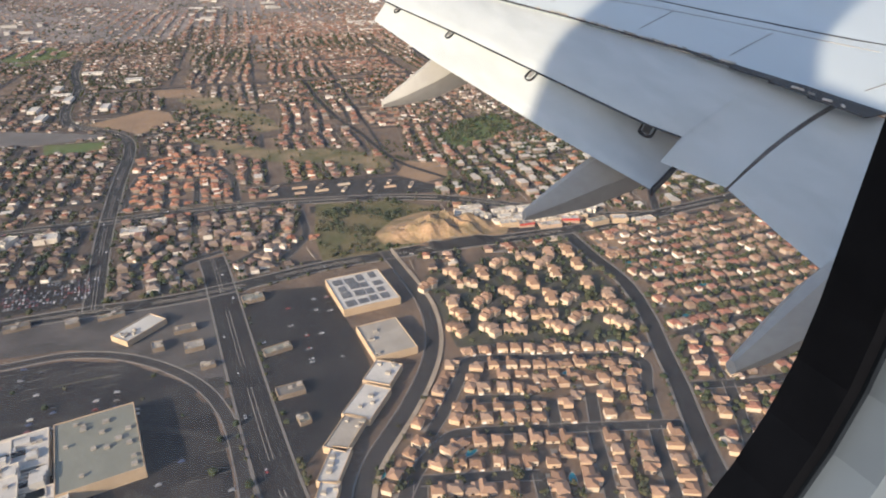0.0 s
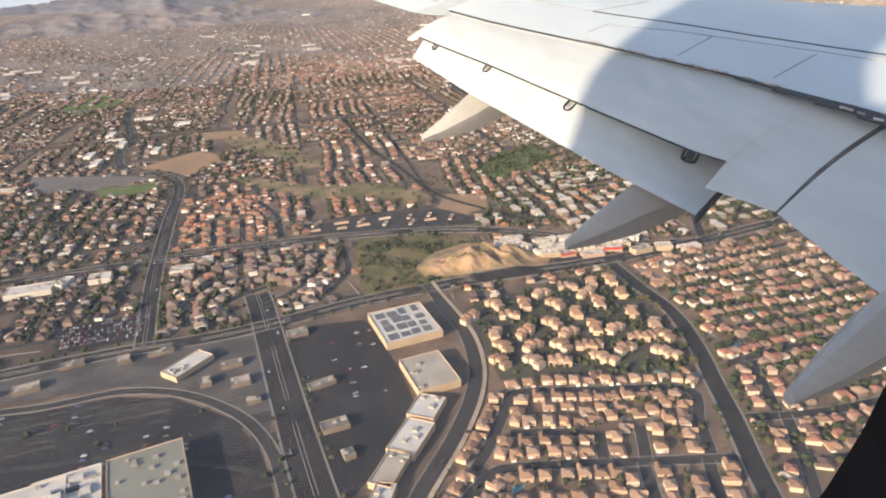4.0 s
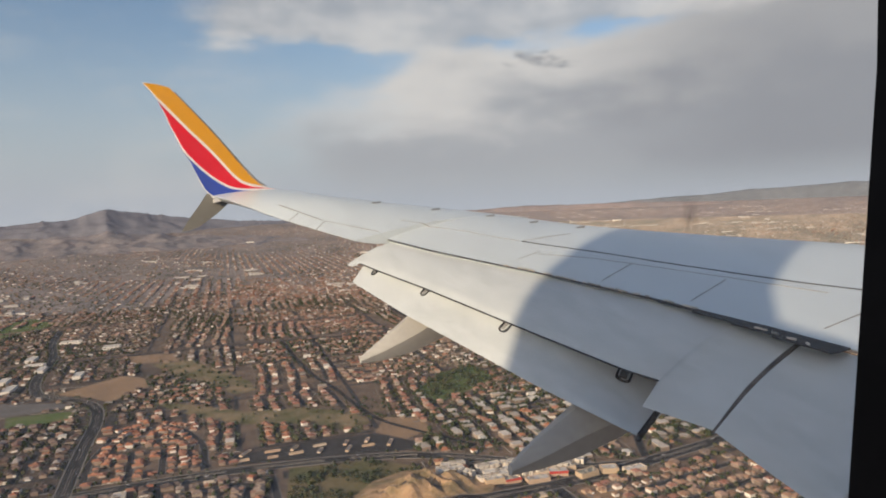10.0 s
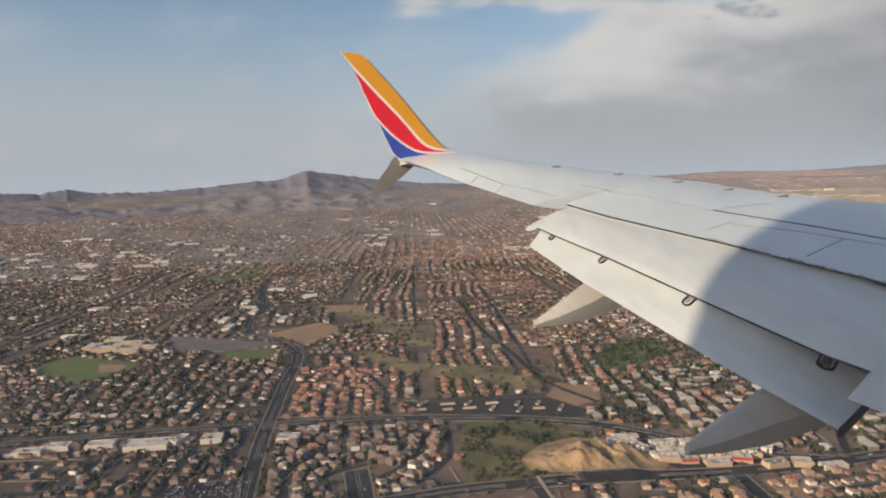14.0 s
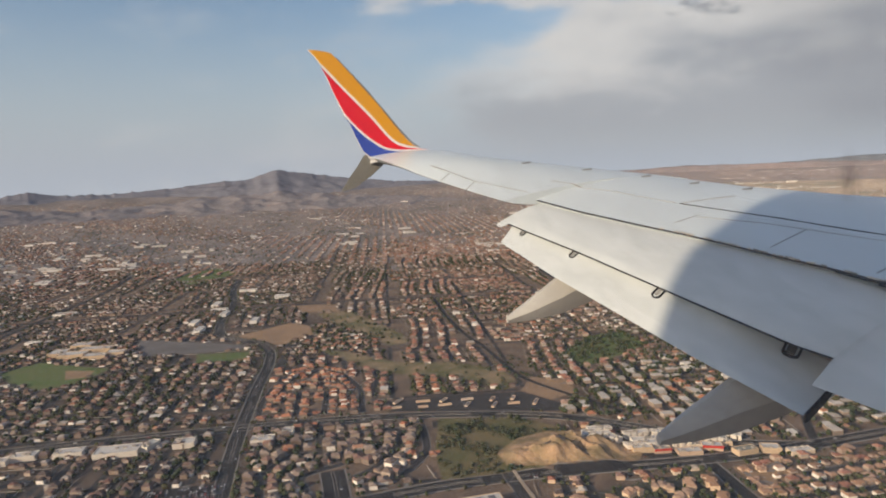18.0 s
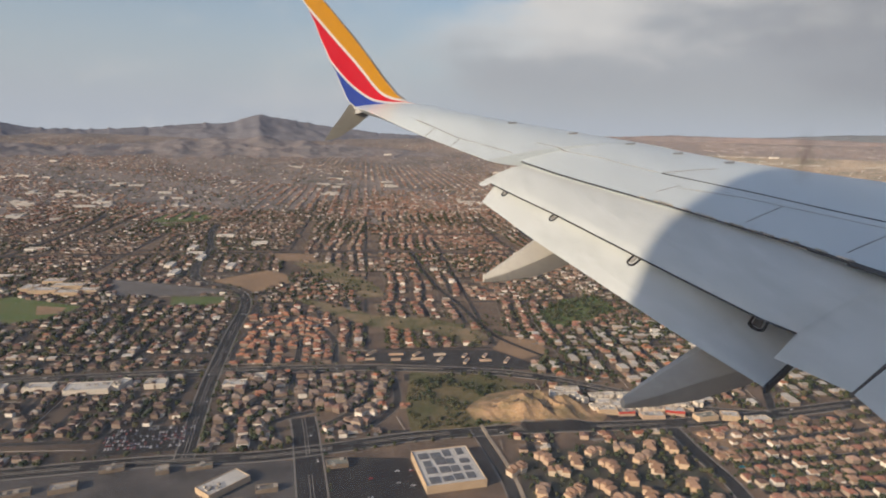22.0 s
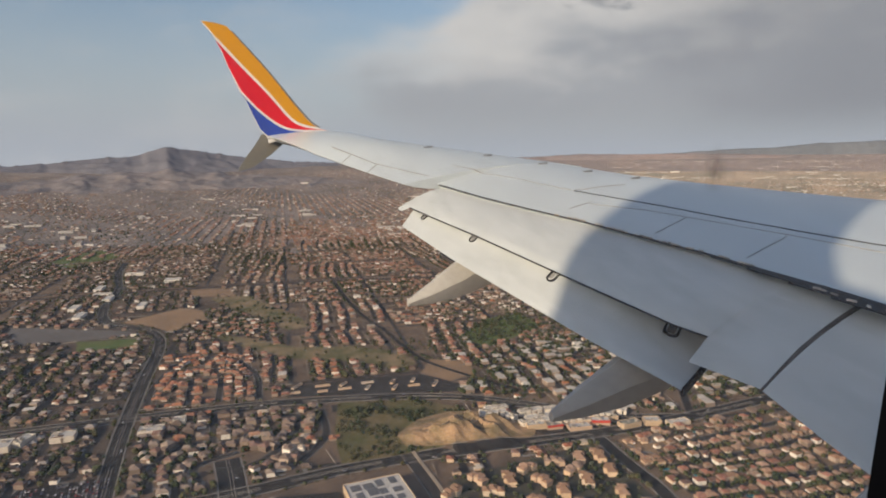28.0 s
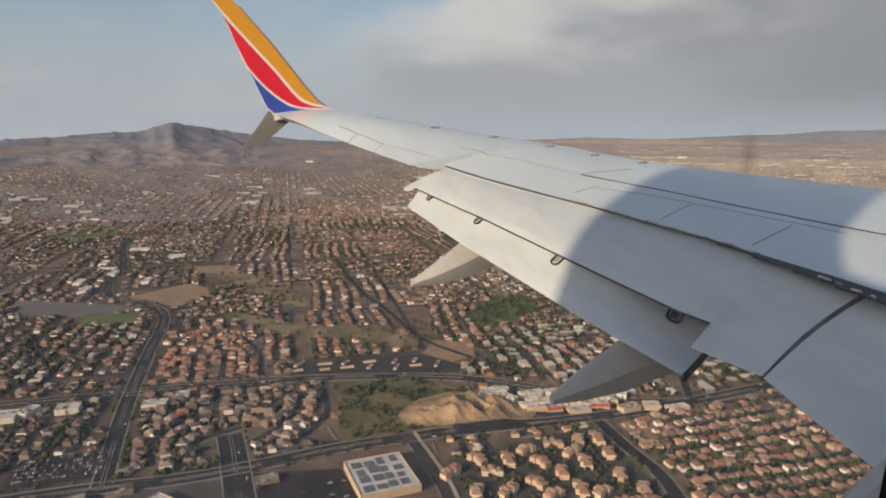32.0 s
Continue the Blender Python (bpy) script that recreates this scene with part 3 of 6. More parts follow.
def tube(r, x0, x1, mat, name, flip):
    v, f, n = [], [], 40
    xs = ([x0, -17, -14] if x0 < -17 else [x0]) + [-11, -8, -3, -.62, .72, 3, 8, 12] + ([14, 15.6, 16.8, 17.6, 18] if x1 > 12 else [])
    for x in xs:
        k = r * (max(.22, 1 + (x + 9) * .07) if x < -9 else math.sqrt(max(.004, 1 - max(0, (x - 12) / 6.02) ** 2)))
        for i in range(n):
            a = 2 * math.pi * i / n
            v.append((x, CY + k * math.cos(a), CZ + (r - k) * .5 + k * math.sin(a)))
    for s in range(len(xs) - 1):
        for i in range(n):
            a = 2 * math.pi * (i + .5) / n
            hole = xs[s] == -.62 and math.cos(a) > .93
            if not hole:
                q = (s * n + i, s * n + (i + 1) % n, (s + 1) * n + (i + 1) % n, (s + 1) * n + i)
                f.append(q if not flip else q[::-1])
    f += [tuple(range(n)), tuple(range(len(v) - n, len(v)))]
    return child(name, mesh_from(name, v, f, [mat]), plane)


tube(R, -20, 18, M["white"], "fuselage", False)
tube(R - .09, -12, 12, M["panel"], "cabin_lining", True)


def rounded(x0, x1, z0, z1, r, n=10):
    pts = []
    for cx, cz, a0 in ((x1 - r, z1 - r, 0), (x0 + r, z1 - r, 90), (x0 + r, z0 + r, 180), (x1 - r, z0 + r, 270)):
        for k in range(n + 1):
            a = radians(a0 + 90 * k / n)
            pts.append((cx + r * math.cos(a), cz + r * math.sin(a)))
    return [(x + .098 * (z + .01), z) for x, z in pts]      # leans with the cabin wall


def ring(name, inner, outer, y0, y1, mat, label=""):
    n = len(inner)
    v = [(x, y, z) for y in (y0, y1) for loop in (inner, outer) for x, z in loop]
    f = []
    for i in range(n):
        j = (i + 1) % n
        f += [(i, j, n + j, n + i), (2 * n + i, 3 * n + i, 3 * n + j, 2 * n + j), (i, 2 * n + i, 2 * n + j, j), (n + i, n + j, 3 * n + j, 3 * n + i)]
    me = mesh_from(name, v, f, [mat])
    bm = bmesh.new()
    bm.from_mesh(me)
    bmesh.ops.recalc_face_normals(bm, faces=bm.faces)
    bm.to_mesh(me)
    bm.free()
    return child(name, me, plane, label)


ring("window_seal", rounded(-.21, .197, -.27, .19, .15), rounded(-.26, .245, -.32, .24, .18), .118, .140, M["rubber"], "black rubber seal round the cabin window")
ring("seal_lip", rounded(-.222, .2035, -.277, .197, .156), rounded(-.226, .2065, -.280, .200, .159), .1165, .1185, M["glass"])
ring("window_surround", rounded(-.222, .208, -.284, .203, .162), rounded(-.75, .85, -.66, .62, .05), .100, .1175, M["panel"], "grey moulded cabin panel round the window")
# Unseen fill lamp, added to brighten the grey panel beside the window.
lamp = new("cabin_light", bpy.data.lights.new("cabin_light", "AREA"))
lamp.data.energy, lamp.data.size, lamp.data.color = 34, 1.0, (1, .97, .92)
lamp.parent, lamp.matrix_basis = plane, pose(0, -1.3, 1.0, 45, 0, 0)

pane_at = rounded(-.235, .22, -.295, .215, .165)
pane = child("window_pane", mesh_from("window_pane", [(x, y, z) for y in (.1405, .1425) for x, z in pane_at],
             [tuple(range(44)), tuple(reversed(range(44, 88)))], [dust_haze_pane()]), plane, "scratched dusty acrylic window pane, its veil also standing for haze")
pane.visible_shadow = False


def smudge_material():
    m = bpy.data.materials.new("window_smudge")
    n, l = nodes_of(m)
    out, mx, tr, df = n.new("ShaderNodeOutputMaterial"), n.new("ShaderNodeMixShader"), n.new("ShaderNodeBsdfTransparent"), n.new("ShaderNodeBsdfDiffuse")
    df.inputs["Color"].default_value = (.10, .075, .07, 1)
    co, g, t, mu = n.new("ShaderNodeTexCoord"), n.new("ShaderNodeTexGradient"), n.new("ShaderNodeTexNoise"), n.new("ShaderNodeMath")
    g.gradient_type = "QUADRATIC_SPHERE"
    t.inputs["Scale"].default_value = 3
    l.new(co.outputs["Object"], g.inputs[0])
    l.new(co.outputs["Object"], t.inputs["Vector"])
    mu.operation = "MULTIPLY"
    l.new(g.outputs["Fac"], mu.inputs[0])
    l.new(t.outputs["Fac"], mu.inputs[1])
    l.new(mu.outputs[0], mx.inputs[0])
    l.new(tr.outputs[0], mx.inputs[1])
    l.new(df.outputs[0], mx.inputs[2])
    l.new(mx.outputs[0], out.inputs[0])
    return m


smudge = child("smudge", mesh_from("smudge", [(math.cos(k * .5236), 0, math.sin(k * .5236)) for k in range(12)], [tuple(range(12))], [smudge_material()]), pane, "small brown smudge on the pane")
smudge.matrix_basis = Matrix.LocRotScale((.120, .1399, -.005), None, (.005, 1, .0085))
smudge.visible_shadow = False
# ---- the ground: flat town, rising far out to the foot of the hills ----
def gz(x, y):
    """Height of the ground, for arrays or numbers."""
    r = np.hypot(x, y)
    u = np.clip((r - 2300) / 2500, 0, 1)
    side = np.clip((np.degrees(np.arctan2(x, y)) + 4) / 18, 0, 1) * (np.abs(np.arctan2(x, y)) < 1.6)
    rise = (256 + 40 * side * side * (3 - 2 * side)) * u ** 1.6
    lump = 1 + .34 * np.sin(x * .08 + y * .05 + 1) * np.sin(y * .08 - x * .04) + .15 * np.sin(x * .21 - y * .13) * np.sin(x * .05 + y * .11) + .05 * np.sin(x * .45 + y * .34) - .24 * np.abs(np.sin(x * .1 + y * .035 + .9 * np.sin(y * .07)))
    mound = 21 * lump * np.exp(-(((x - 136) / 54) ** 2 + ((y - 727) / 34) ** 2) * 1.2) + 6 * lump * np.exp(-(((x - 95) / 34) ** 2 + ((y - 712) / 22) ** 2))
    return rise + mound


def polar_ground():
    rs = np.concatenate([np.linspace(0, 560, 9), np.linspace(590, 860, 31), np.linspace(920, 2300, 18), np.linspace(2380, 4900, 38)])
    az = np.radians(np.concatenate([np.arange(-60, 66, 1.0), np.arange(66, 300, 9.0)]))
    rr, aa = np.meshgrid(rs, az, indexing="ij")
    x, y = rr * np.sin(aa), rr * np.cos(aa)
    z = gz(x, y)
    v = np.stack([x, y, z], -1).reshape(-1, 3)
    n, k = len(az), len(rs)
    i, j = np.meshgrid(np.arange(k - 1), np.arange(n), indexing="ij")
    j2 = (j + 1) % n
    q = np.stack([i * n + j, i * n + j2, (i + 1) * n + j2, (i + 1) * n + j], -1).reshape(-1, 4)
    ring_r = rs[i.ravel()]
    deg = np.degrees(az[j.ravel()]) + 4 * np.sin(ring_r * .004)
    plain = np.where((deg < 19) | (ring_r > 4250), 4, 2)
    # Unseen ground below and behind is darkened to cut bounce on undersides.
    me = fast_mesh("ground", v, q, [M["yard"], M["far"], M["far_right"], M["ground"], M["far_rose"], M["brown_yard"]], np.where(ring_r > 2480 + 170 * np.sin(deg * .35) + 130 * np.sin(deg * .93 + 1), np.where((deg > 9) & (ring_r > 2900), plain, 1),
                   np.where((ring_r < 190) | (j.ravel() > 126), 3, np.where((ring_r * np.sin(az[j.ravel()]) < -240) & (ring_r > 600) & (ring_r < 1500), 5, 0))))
    me.polygons.foreach_set("use_smooth", np.ones(len(me.polygons), dtype=bool))
    tagged(new("ground", me), "dry tan desert ground under the town", "ground", kind="structure")


polar_ground()


def inside(px, py, poly):
    res = np.zeros(np.shape(px), bool)
    n = len(poly)
    for i in range(n):
        (x0, y0), (x1, y1) = poly[i], poly[(i + 1) % n]
        hit = ((y0 > py) != (y1 > py)) & (px < (x1 - x0) * (py - y0) / (y1 - y0 + 1e-9) + x0)
        res ^= hit
    return res


def near_line(px, py, pts, d):
    res = np.zeros(np.shape(px), bool)
    for (x0, y0), (x1, y1) in zip(pts, pts[1:]):
        dx, dy = x1 - x0, y1 - y0
        t = np.clip(((px - x0) * dx + (py - y0) * dy) / (dx * dx + dy * dy + 1e-9), 0, 1)
        res |= np.hypot(px - x0 - t * dx, py - y0 - t * dy) < d
    return res


def smooth_line(pts, step=14.0):
    """A Catmull-Rom line through the points, sampled evenly."""
    p = [Vector((*a, 0)) for a in pts]
    p = [p[0] * 2 - p[1]] + p + [p[-1] * 2 - p[-2]]
    out = []
    for i in range(1, len(p) - 2):
        n = max(2, int((p[i + 1] - p[i]).length / step))
        for k in range(n):
            t = k / n
            q = .5 * ((2 * p[i]) + (p[i + 1] - p[i - 1]) * t + (2 * p[i - 1] - 5 * p[i] + 4 * p[i + 1] - p[i + 2]) * t * t + (3 * p[i] - p[i - 1] - 3 * p[i + 1] + p[i + 2]) * t ** 3)
            out.append((q.x, q.y))
    return out + [tuple(p[-2][:2])]


class Strips:
    """Collects flat raised strips of ground into one mesh."""
    def __init__(self):
        self.v, self.q, self.n = [], [], 0

    def add(self, pts, a, b, lift):
        pts = np.asarray(pts, float)
        d = np.gradient(pts, axis=0)
        d /= np.maximum(1e-6, np.hypot(d[:, 0], d[:, 1]))[:, None]
        s = np.stack([d[:, 1], -d[:, 0]], -1)
        l, r = pts + s * a, pts + s * b
        k = len(pts)
        for e in (l, r):
            self.v.append(np.column_stack([e, gz(e[:, 0], e[:, 1]) + lift]))
        for e in (l, r):
            self.v.append(np.column_stack([e, gz(e[:, 0], e[:, 1]) + lift - .6]))
        i = np.arange(k - 1) + self.n
        self.q.append(np.stack([i, i + 1, i + k + 1, i + k], -1))
        self.q.append(np.stack([i + 2 * k, i + 2 * k + 1, i + 1, i], -1))
        self.q.append(np.stack([i + k, i + k + 1, i + 3 * k + 1, i + 3 * k], -1))
        self.n += 4 * k

    def mesh(self, name, mat):
        return fast_mesh(name, np.concatenate(self.v), np.concatenate(self.q), [mat])


# ---- roads ----
BLVD = [(-140, 702), (-128, 657), (-92, 505), (-68, 407), (-52, 345), (-41, 303), (-36, 250)]
CROSS = [(760, 830), (591, 774), (364, 712), (221, 690), (85, 675), (-13, 658), (-105, 628), (-176, 610), (-279, 598), (-436, 564), (-620, 520)]
RIGHT = [(281, 690), (288, 622), (297, 558), (290, 495), (276, 435), (265, 385), (252, 337), (242, 292), (236, 250)]
R1 = [(-806, 743), (-624, 778), (-463, 812), (-300, 839), (-135, 861), (0, 862), (96, 852), (167, 831), (259, 780), (334, 737), (420, 722)]
R2 = [(-240, 606), (-272, 760), (-288, 852), (-310, 994), (-331, 1152), (-357, 1240), (-399, 1297), (-490, 1372), (-540, 1504), (-576, 1710), (-650, 1936), (-700, 2160)]
AVENUE = [(-40, 1700), (-10, 1500), (30, 1306), (60, 1213), (97, 1062), (128, 985), (230, 850)]
ARTERIALS = [(BLVD, 26), (CROSS, 19), (RIGHT, 14), (R1, 19), (R2, 17), (AVENUE, 8),
             ([(-1400, 1500), (-600, 1660), (0, 1720), (700, 1650), (1200, 1600)], 15), ([(-930, 800), (-990, 1200), (-1060, 1900), (-1130, 2300)], 14),
             ([(420, 722), (500, 1000), (420, 1400), (330, 1900), (300, 2200)], 10)]
SMOOTH = [(smooth_line(p, 10.0), w) for p, w in ARTERIALS]


def roads():
    walkway, lines, median = Strips(), Strips(), Strips()
    for i, (p, w) in enumerate(SMOOTH):
        s = Strips()
        s.add(p, -w / 2, w / 2, .25 + .015 * i)
        tagged(new("road", s.mesh("road", M["asphalt"])), "dark asphalt road with pale lane markings", "road", kind="structure")
        if i < 5:
            for sg in (-1, 1):
                walkway.add(p, sg * (w / 2 + 1.2) - .9, sg * (w / 2 + 1.2) + .9, .45)
            if w > 15:
                for k in range(0, len(p) - 2, 2):
                    for e in (-.27, .27):
                        lines.add(p[k:k + 2], w * e - .05, w * e + .05, .36)
                for k in range(0, len(p) - 8, 12):
                    for e in (-1.7, 1.5):
                        median.add(p[k:k + 10], e - .2, e + .2, .5)
    tagged(new("pavement", walkway.mesh("pavement", M["kerb"])), "worn concrete pavements with raised kerbs", "pavement", kind="structure")
    tagged(new("lane_markings", lines.mesh("lane_markings", M["line"])), "white painted lane markings", "markings", kind="structure")
    tagged(new("median", median.mesh("median", M["concrete"])), "raised pale median strips", "median", kind="structure")


roads()
CANAL = smooth_line([(56, 684), (61, 661), (76, 595), (83, 547), (81, 497), (70, 454), (50, 410), (32, 379), (12, 345), (3, 315), (-3, 270)], 8.0)


def canal():
    s, b, t = Strips(), Strips(), Strips()
    s.add(CANAL, -5.5, 5.5, .3)
    t.add(CANAL, 6.4, 7.4, .5)
    b.add(CANAL, -9.8, -6.0, 1.0)
    tagged(new("canal_road", s.mesh("canal_road", M["worn"])), "grey service road along a storm channel", "road", kind="structure")
    tagged(new("channel_bed", t.mesh("channel_bed", M["kerb"])), "pale strip of the storm channel", "channel", kind="structure")
    tagged(new("channel_bank", b.mesh("channel_bank", M["bank"])), "pale tan bank of the storm channel", "bank", kind="structure")


canal()
RING = smooth_line([(-560, 500), (-408, 516), (-304, 517), (-239, 527), (-182, 512), (-128, 472), (-95, 422), (-76, 358), (-67, 306), (-60, 250)], 8.0)


def ring_road():
    s, k = Strips(), Strips()
    s.add(RING, -4.2, 4.2, .22)
    k.add(RING, 4.5, 5.6, .4)
    k.add(RING, -5.6, -4.5, .4)
    tagged(new("ring_road", s.mesh("ring_road", M["street"])), "grey ring road round the mall", "road", kind="structure")
    tagged(new("ring_kerb", k.mesh("ring_kerb", M["kerb"])), "worn kerbs of the mall ring road", "kerb", kind="structure")


ring_road()
lot_roads = Strips()
for line in ([(-420, 470), (-330, 440), (-230, 436), (-120, 452)], [(-205, 436), (-120, 404), (-92, 390)], [(-150, 350), (-110, 330), (-90, 300)]):
    lot_roads.add(smooth_line(line), -2.6, 2.6, .24)
tagged(new("lot_roads", lot_roads.mesh("lot_roads", M["worn"])), "grey worn lanes across the parking lot", "lane", kind="structure")

islands = Strips()
patches = Strips()
rgi = random.Random(15)
for k in range(26):
    x0, y0 = rgi.uniform(-400, -90), rgi.uniform(250, 510)
    if x0 < -140 and 310 < y0 < 440:
        continue
    patches.add([(x0, y0), (x0 + rgi.uniform(20, 48), y0 + rgi.uniform(3, 8))], -rgi.uniform(5, 14), rgi.uniform(5, 14), .16 + .002 * k)
for row in range(7):
    for k in range(4):
        x0, y0 = -390 + k * 76 + rgi.uniform(-6, 6), 262 + row * 37 + rgi.uniform(-4, 4)
        if x0 < -110 and 300 < y0 < 450:
            continue
        islands.add([(x0, y0), (x0 + rgi.uniform(26, 52), y0 + 8)], -1.1, 1.1, .34)
tagged(new("lot_patches", patches.mesh("lot_patches", M["worn"])), "paler worn patches of parking asphalt", "asphalt", kind="structure")
tagged(new("planted_islands", islands.mesh("planted_islands", M["court"])), "narrow planted islands between parking rows", "islands", kind="structure")

# ---- open areas: outline, material, lift ----
PARKING_W = [(-500, 500), (-406, 510), (-302, 510), (-238, 519), (-184, 505), (-133, 468), (-101, 419), (-83, 358), (-73, 306), (-66, 230), (-420, 230)]
PARKING_E = [(-106, 612), (-16, 612), (12, 514), (21, 459), (1, 415), (-17, 377), (-39, 344), (-56, 413), (-76, 495)]
CONDO = [(92, 613), (142, 632), (268, 672), (276, 622), (283, 553), (276, 491), (262, 456), (99, 474), (95, 526)]
RED_T = [(-292, 868), (-307, 1081), (-276, 1128), (-192, 1099), (-126, 973), (-118, 876)]
RED_B = [(-113, 1106), (1, 1043), (-1, 946), (-90, 943), (-104, 1000)]
GREY_T = [(-262, 826), (-35, 842), (-28, 739), (-50, 672), (-100, 650), (-228, 622)]
AREAS = [("parking_lot", PARKING_W, "asphalt", "large dark asphalt parking lot", .15), ("parking_lot", PARKING_E, "asphalt", "dark asphalt parking lot beside the boulevard", .16),
         ("shop_forecourt", [(-433, 555), (-277, 588), (-175, 600), (-122, 606), (-100, 496), (-97, 439), (-129, 481), (-184, 521), (-241, 536), (-410, 525)], "pale_lot", "worn dusty asphalt forecourts of roadside shops", .13),
         ("car_lot", [(-345, 668), (-250, 684), (-248, 625), (-330, 608)], "asphalt", "dark asphalt lot crowded with parked cars", .14),
         ("scrubland", [(-21, 848), (91, 840), (140, 800), (150, 742), (200, 702), (85, 686), (-15, 670), (-24, 740)], "brush", "olive scrub and brush", .5),
         ("bare_hill", [(76, 768), (118, 790), (160, 782), (196, 748), (214, 712), (206, 697), (100, 688), (58, 694), (48, 728)], "hill", "bare tan dirt hill", 1.5),
         ("dirt_patch", [(126, 1013), (175, 992), (188, 937), (141, 905), (103, 950)], "dirt", "bare tan dirt between houses", .15),
         ("open_desert", [(-325, 1559), (-244, 1576), (-99, 1326), (-86, 1255), (-119, 1239), (-253, 1428)], "wash", "dry wash with brush between the houses", .15),
         ("open_desert", [(-289, 1264), (-180, 1187), (-94, 1121), (5, 1108), (78, 1064), (100, 1000), (80, 949), (18, 1018), (-93, 1055), (-164, 1112)], "wash", "dry wash with brush between the houses", .16),
         ("playing_field", [(-820, 1139), (-791, 1213), (-711, 1180), (-624, 1150), (-633, 1075), (-679, 1037), (-769, 1091)], "grass", "mown green school playing field", .15),
         ("running_track", [(-701, 1147), (-645, 1142), (-638, 1104), (-671, 1092)], "dirt", "reddish dirt infield on the school field", .3),
         ("school_parking", [(-671, 1366), (-405, 1285), (-403, 1250), (-515, 1234), (-600, 1226)], "grey_lot", "grey asphalt school parking lot", .15),
         ("playing_field", [(-492, 1228), (-389, 1230), (-377, 1169), (-470, 1163)], "grass", "mown green school playing field", .15),
         ("vacant_lot", [(-461, 1362), (-364, 1474), (-318, 1438), (-292, 1356), (-341, 1271), (-390, 1317)], "dirt", "bare tan vacant lot", .15),
         ("vacant_lot", [(-403, 1677), (-298, 1671), (-272, 1582), (-371, 1587)], "dirt", "bare tan vacant lot", .15),
         ("golf_course", [(-987, 2288), (-862, 2420), (-744, 2300), (-849, 2081)], "grass", "green golf fairway", .15),
         ("golf_course", [(230, 1060), (360, 1170), (350, 1290), (270, 1250), (195, 1130)], "grass", "green golf fairway among trees", .15),
         ("carport_court", [(-100, 920), (2, 940), (100, 945), (165, 880), (143, 862), (-89, 882)], "street", "grey asphalt court between carports", .15),
         ("industrial_yard", [(196, 740), (260, 735), (330, 722), (420, 704), (360, 726), (221, 702)], "street", "grey paved industrial yard", .17),
         ("vacant_lot", [(300, 676), (352, 692), (356, 640), (308, 628)], "dirt", "bare tan vacant lot", .15),
         ("condo_grounds", CONDO, "court", "lawns and lanes between condominium blocks, coloured dark for shade", .15)]


def areas():
    for name, poly, mat, label, lift in AREAS:
        bm = bmesh.new()
        f = bm.faces.new([bm.verts.new((x, y, 0)) for x, y in poly])
        bmesh.ops.triangulate(bm, faces=[f])
        for _ in range(6 if mat in ("brush", "hill") else 4):
            bmesh.ops.subdivide_edges(bm, edges=[e for e in bm.edges if e.calc_length() > (7 if mat in ("brush", "hill") else 18)], cuts=1, use_grid_fill=True)
            bmesh.ops.triangulate(bm, faces=[f for f in bm.faces if len(f.verts) > 3])
        for v in bm.verts:
            v.co.z = gz(v.co.x, v.co.y) + lift
        bmesh.ops.recalc_face_normals(bm, faces=bm.faces)
        me = bpy.data.meshes.new(name)
        bm.to_mesh(me)
        bm.free()
        me.materials.append(M[mat])
        tagged(new(name, me), label, name.replace("_", " "), kind="structure")


areas()

# ---- houses ----
TRACT_B = [(103, 468), (262, 453), (257, 406), (246, 366), (234, 322), (224, 284), (216, 245), (0, 245), (8, 300), (19, 324), (46, 378), (70, 415), (84, 443)]
EAST_T = [(305, 680), (420, 715), (560, 700), (520, 420), (420, 250), (255, 250), (276, 385), (300, 480), (308, 560)]
WHITE_T = [(201, 1000), (307, 1067), (444, 1119), (559, 894), (600, 790), (440, 735), (340, 750), (270, 795), (150, 862)]
GREY_L = [(-594, 780), (-300, 825), (-258, 640), (-345, 690), (-560, 640)]
LOOPS = [[(57, 368), (74, 395), (96, 436), (109, 453), (175, 443), (248, 428), (238, 387), (228, 351)],
         [(24, 299), (45, 337), (67, 360), (88, 364), (167, 354), (245, 343)],
         [(91, 402), (121, 397), (150, 390)], [(43, 324), (82, 320), (124, 314)], [(157, 388), (150, 358)], [(191, 391), (180, 354)],
         [(177, 352), (171, 322), (164, 289), (156, 250)], [(223, 346), (214, 316), (206, 285), (198, 250)],
         [(30, 280), (38, 298), (43, 322)], [(123, 315), (120, 292), (114, 255)], [(70, 262), (80, 290), (110, 286)],
         [(88, 453), (73, 417), (50, 378), (30, 344), (20, 314), (16, 300)]]
LOOPS_E = [[(320, 553), (384, 560), (455, 566), (530, 580)], [(302, 457), (346, 466), (395, 473), (470, 484)], [(275, 384), (333, 379), (400, 384), (470, 394)], [(323, 460), (302, 385)],
           [(306, 382), (287, 329), (270, 290), (258, 255)], [(310, 330), (370, 326), (430, 330)], [(296, 286), (350, 280), (410, 282)], [(345, 514), (420, 520), (500, 532)],
           [(330, 605), (400, 616), (470, 630), (540, 650)], [(370, 655), (440, 672), (520, 690)], [(345, 425), (420, 432), (490, 440)]]
LOOPS_R = [[(-275, 880), (-286, 960), (-275, 1070), (-209, 1085), (-150, 998), (-128, 885)], [(-240, 985), (-222, 886)], [(-196, 980), (-182, 880)], [(-243, 1030), (-180, 1015)]]
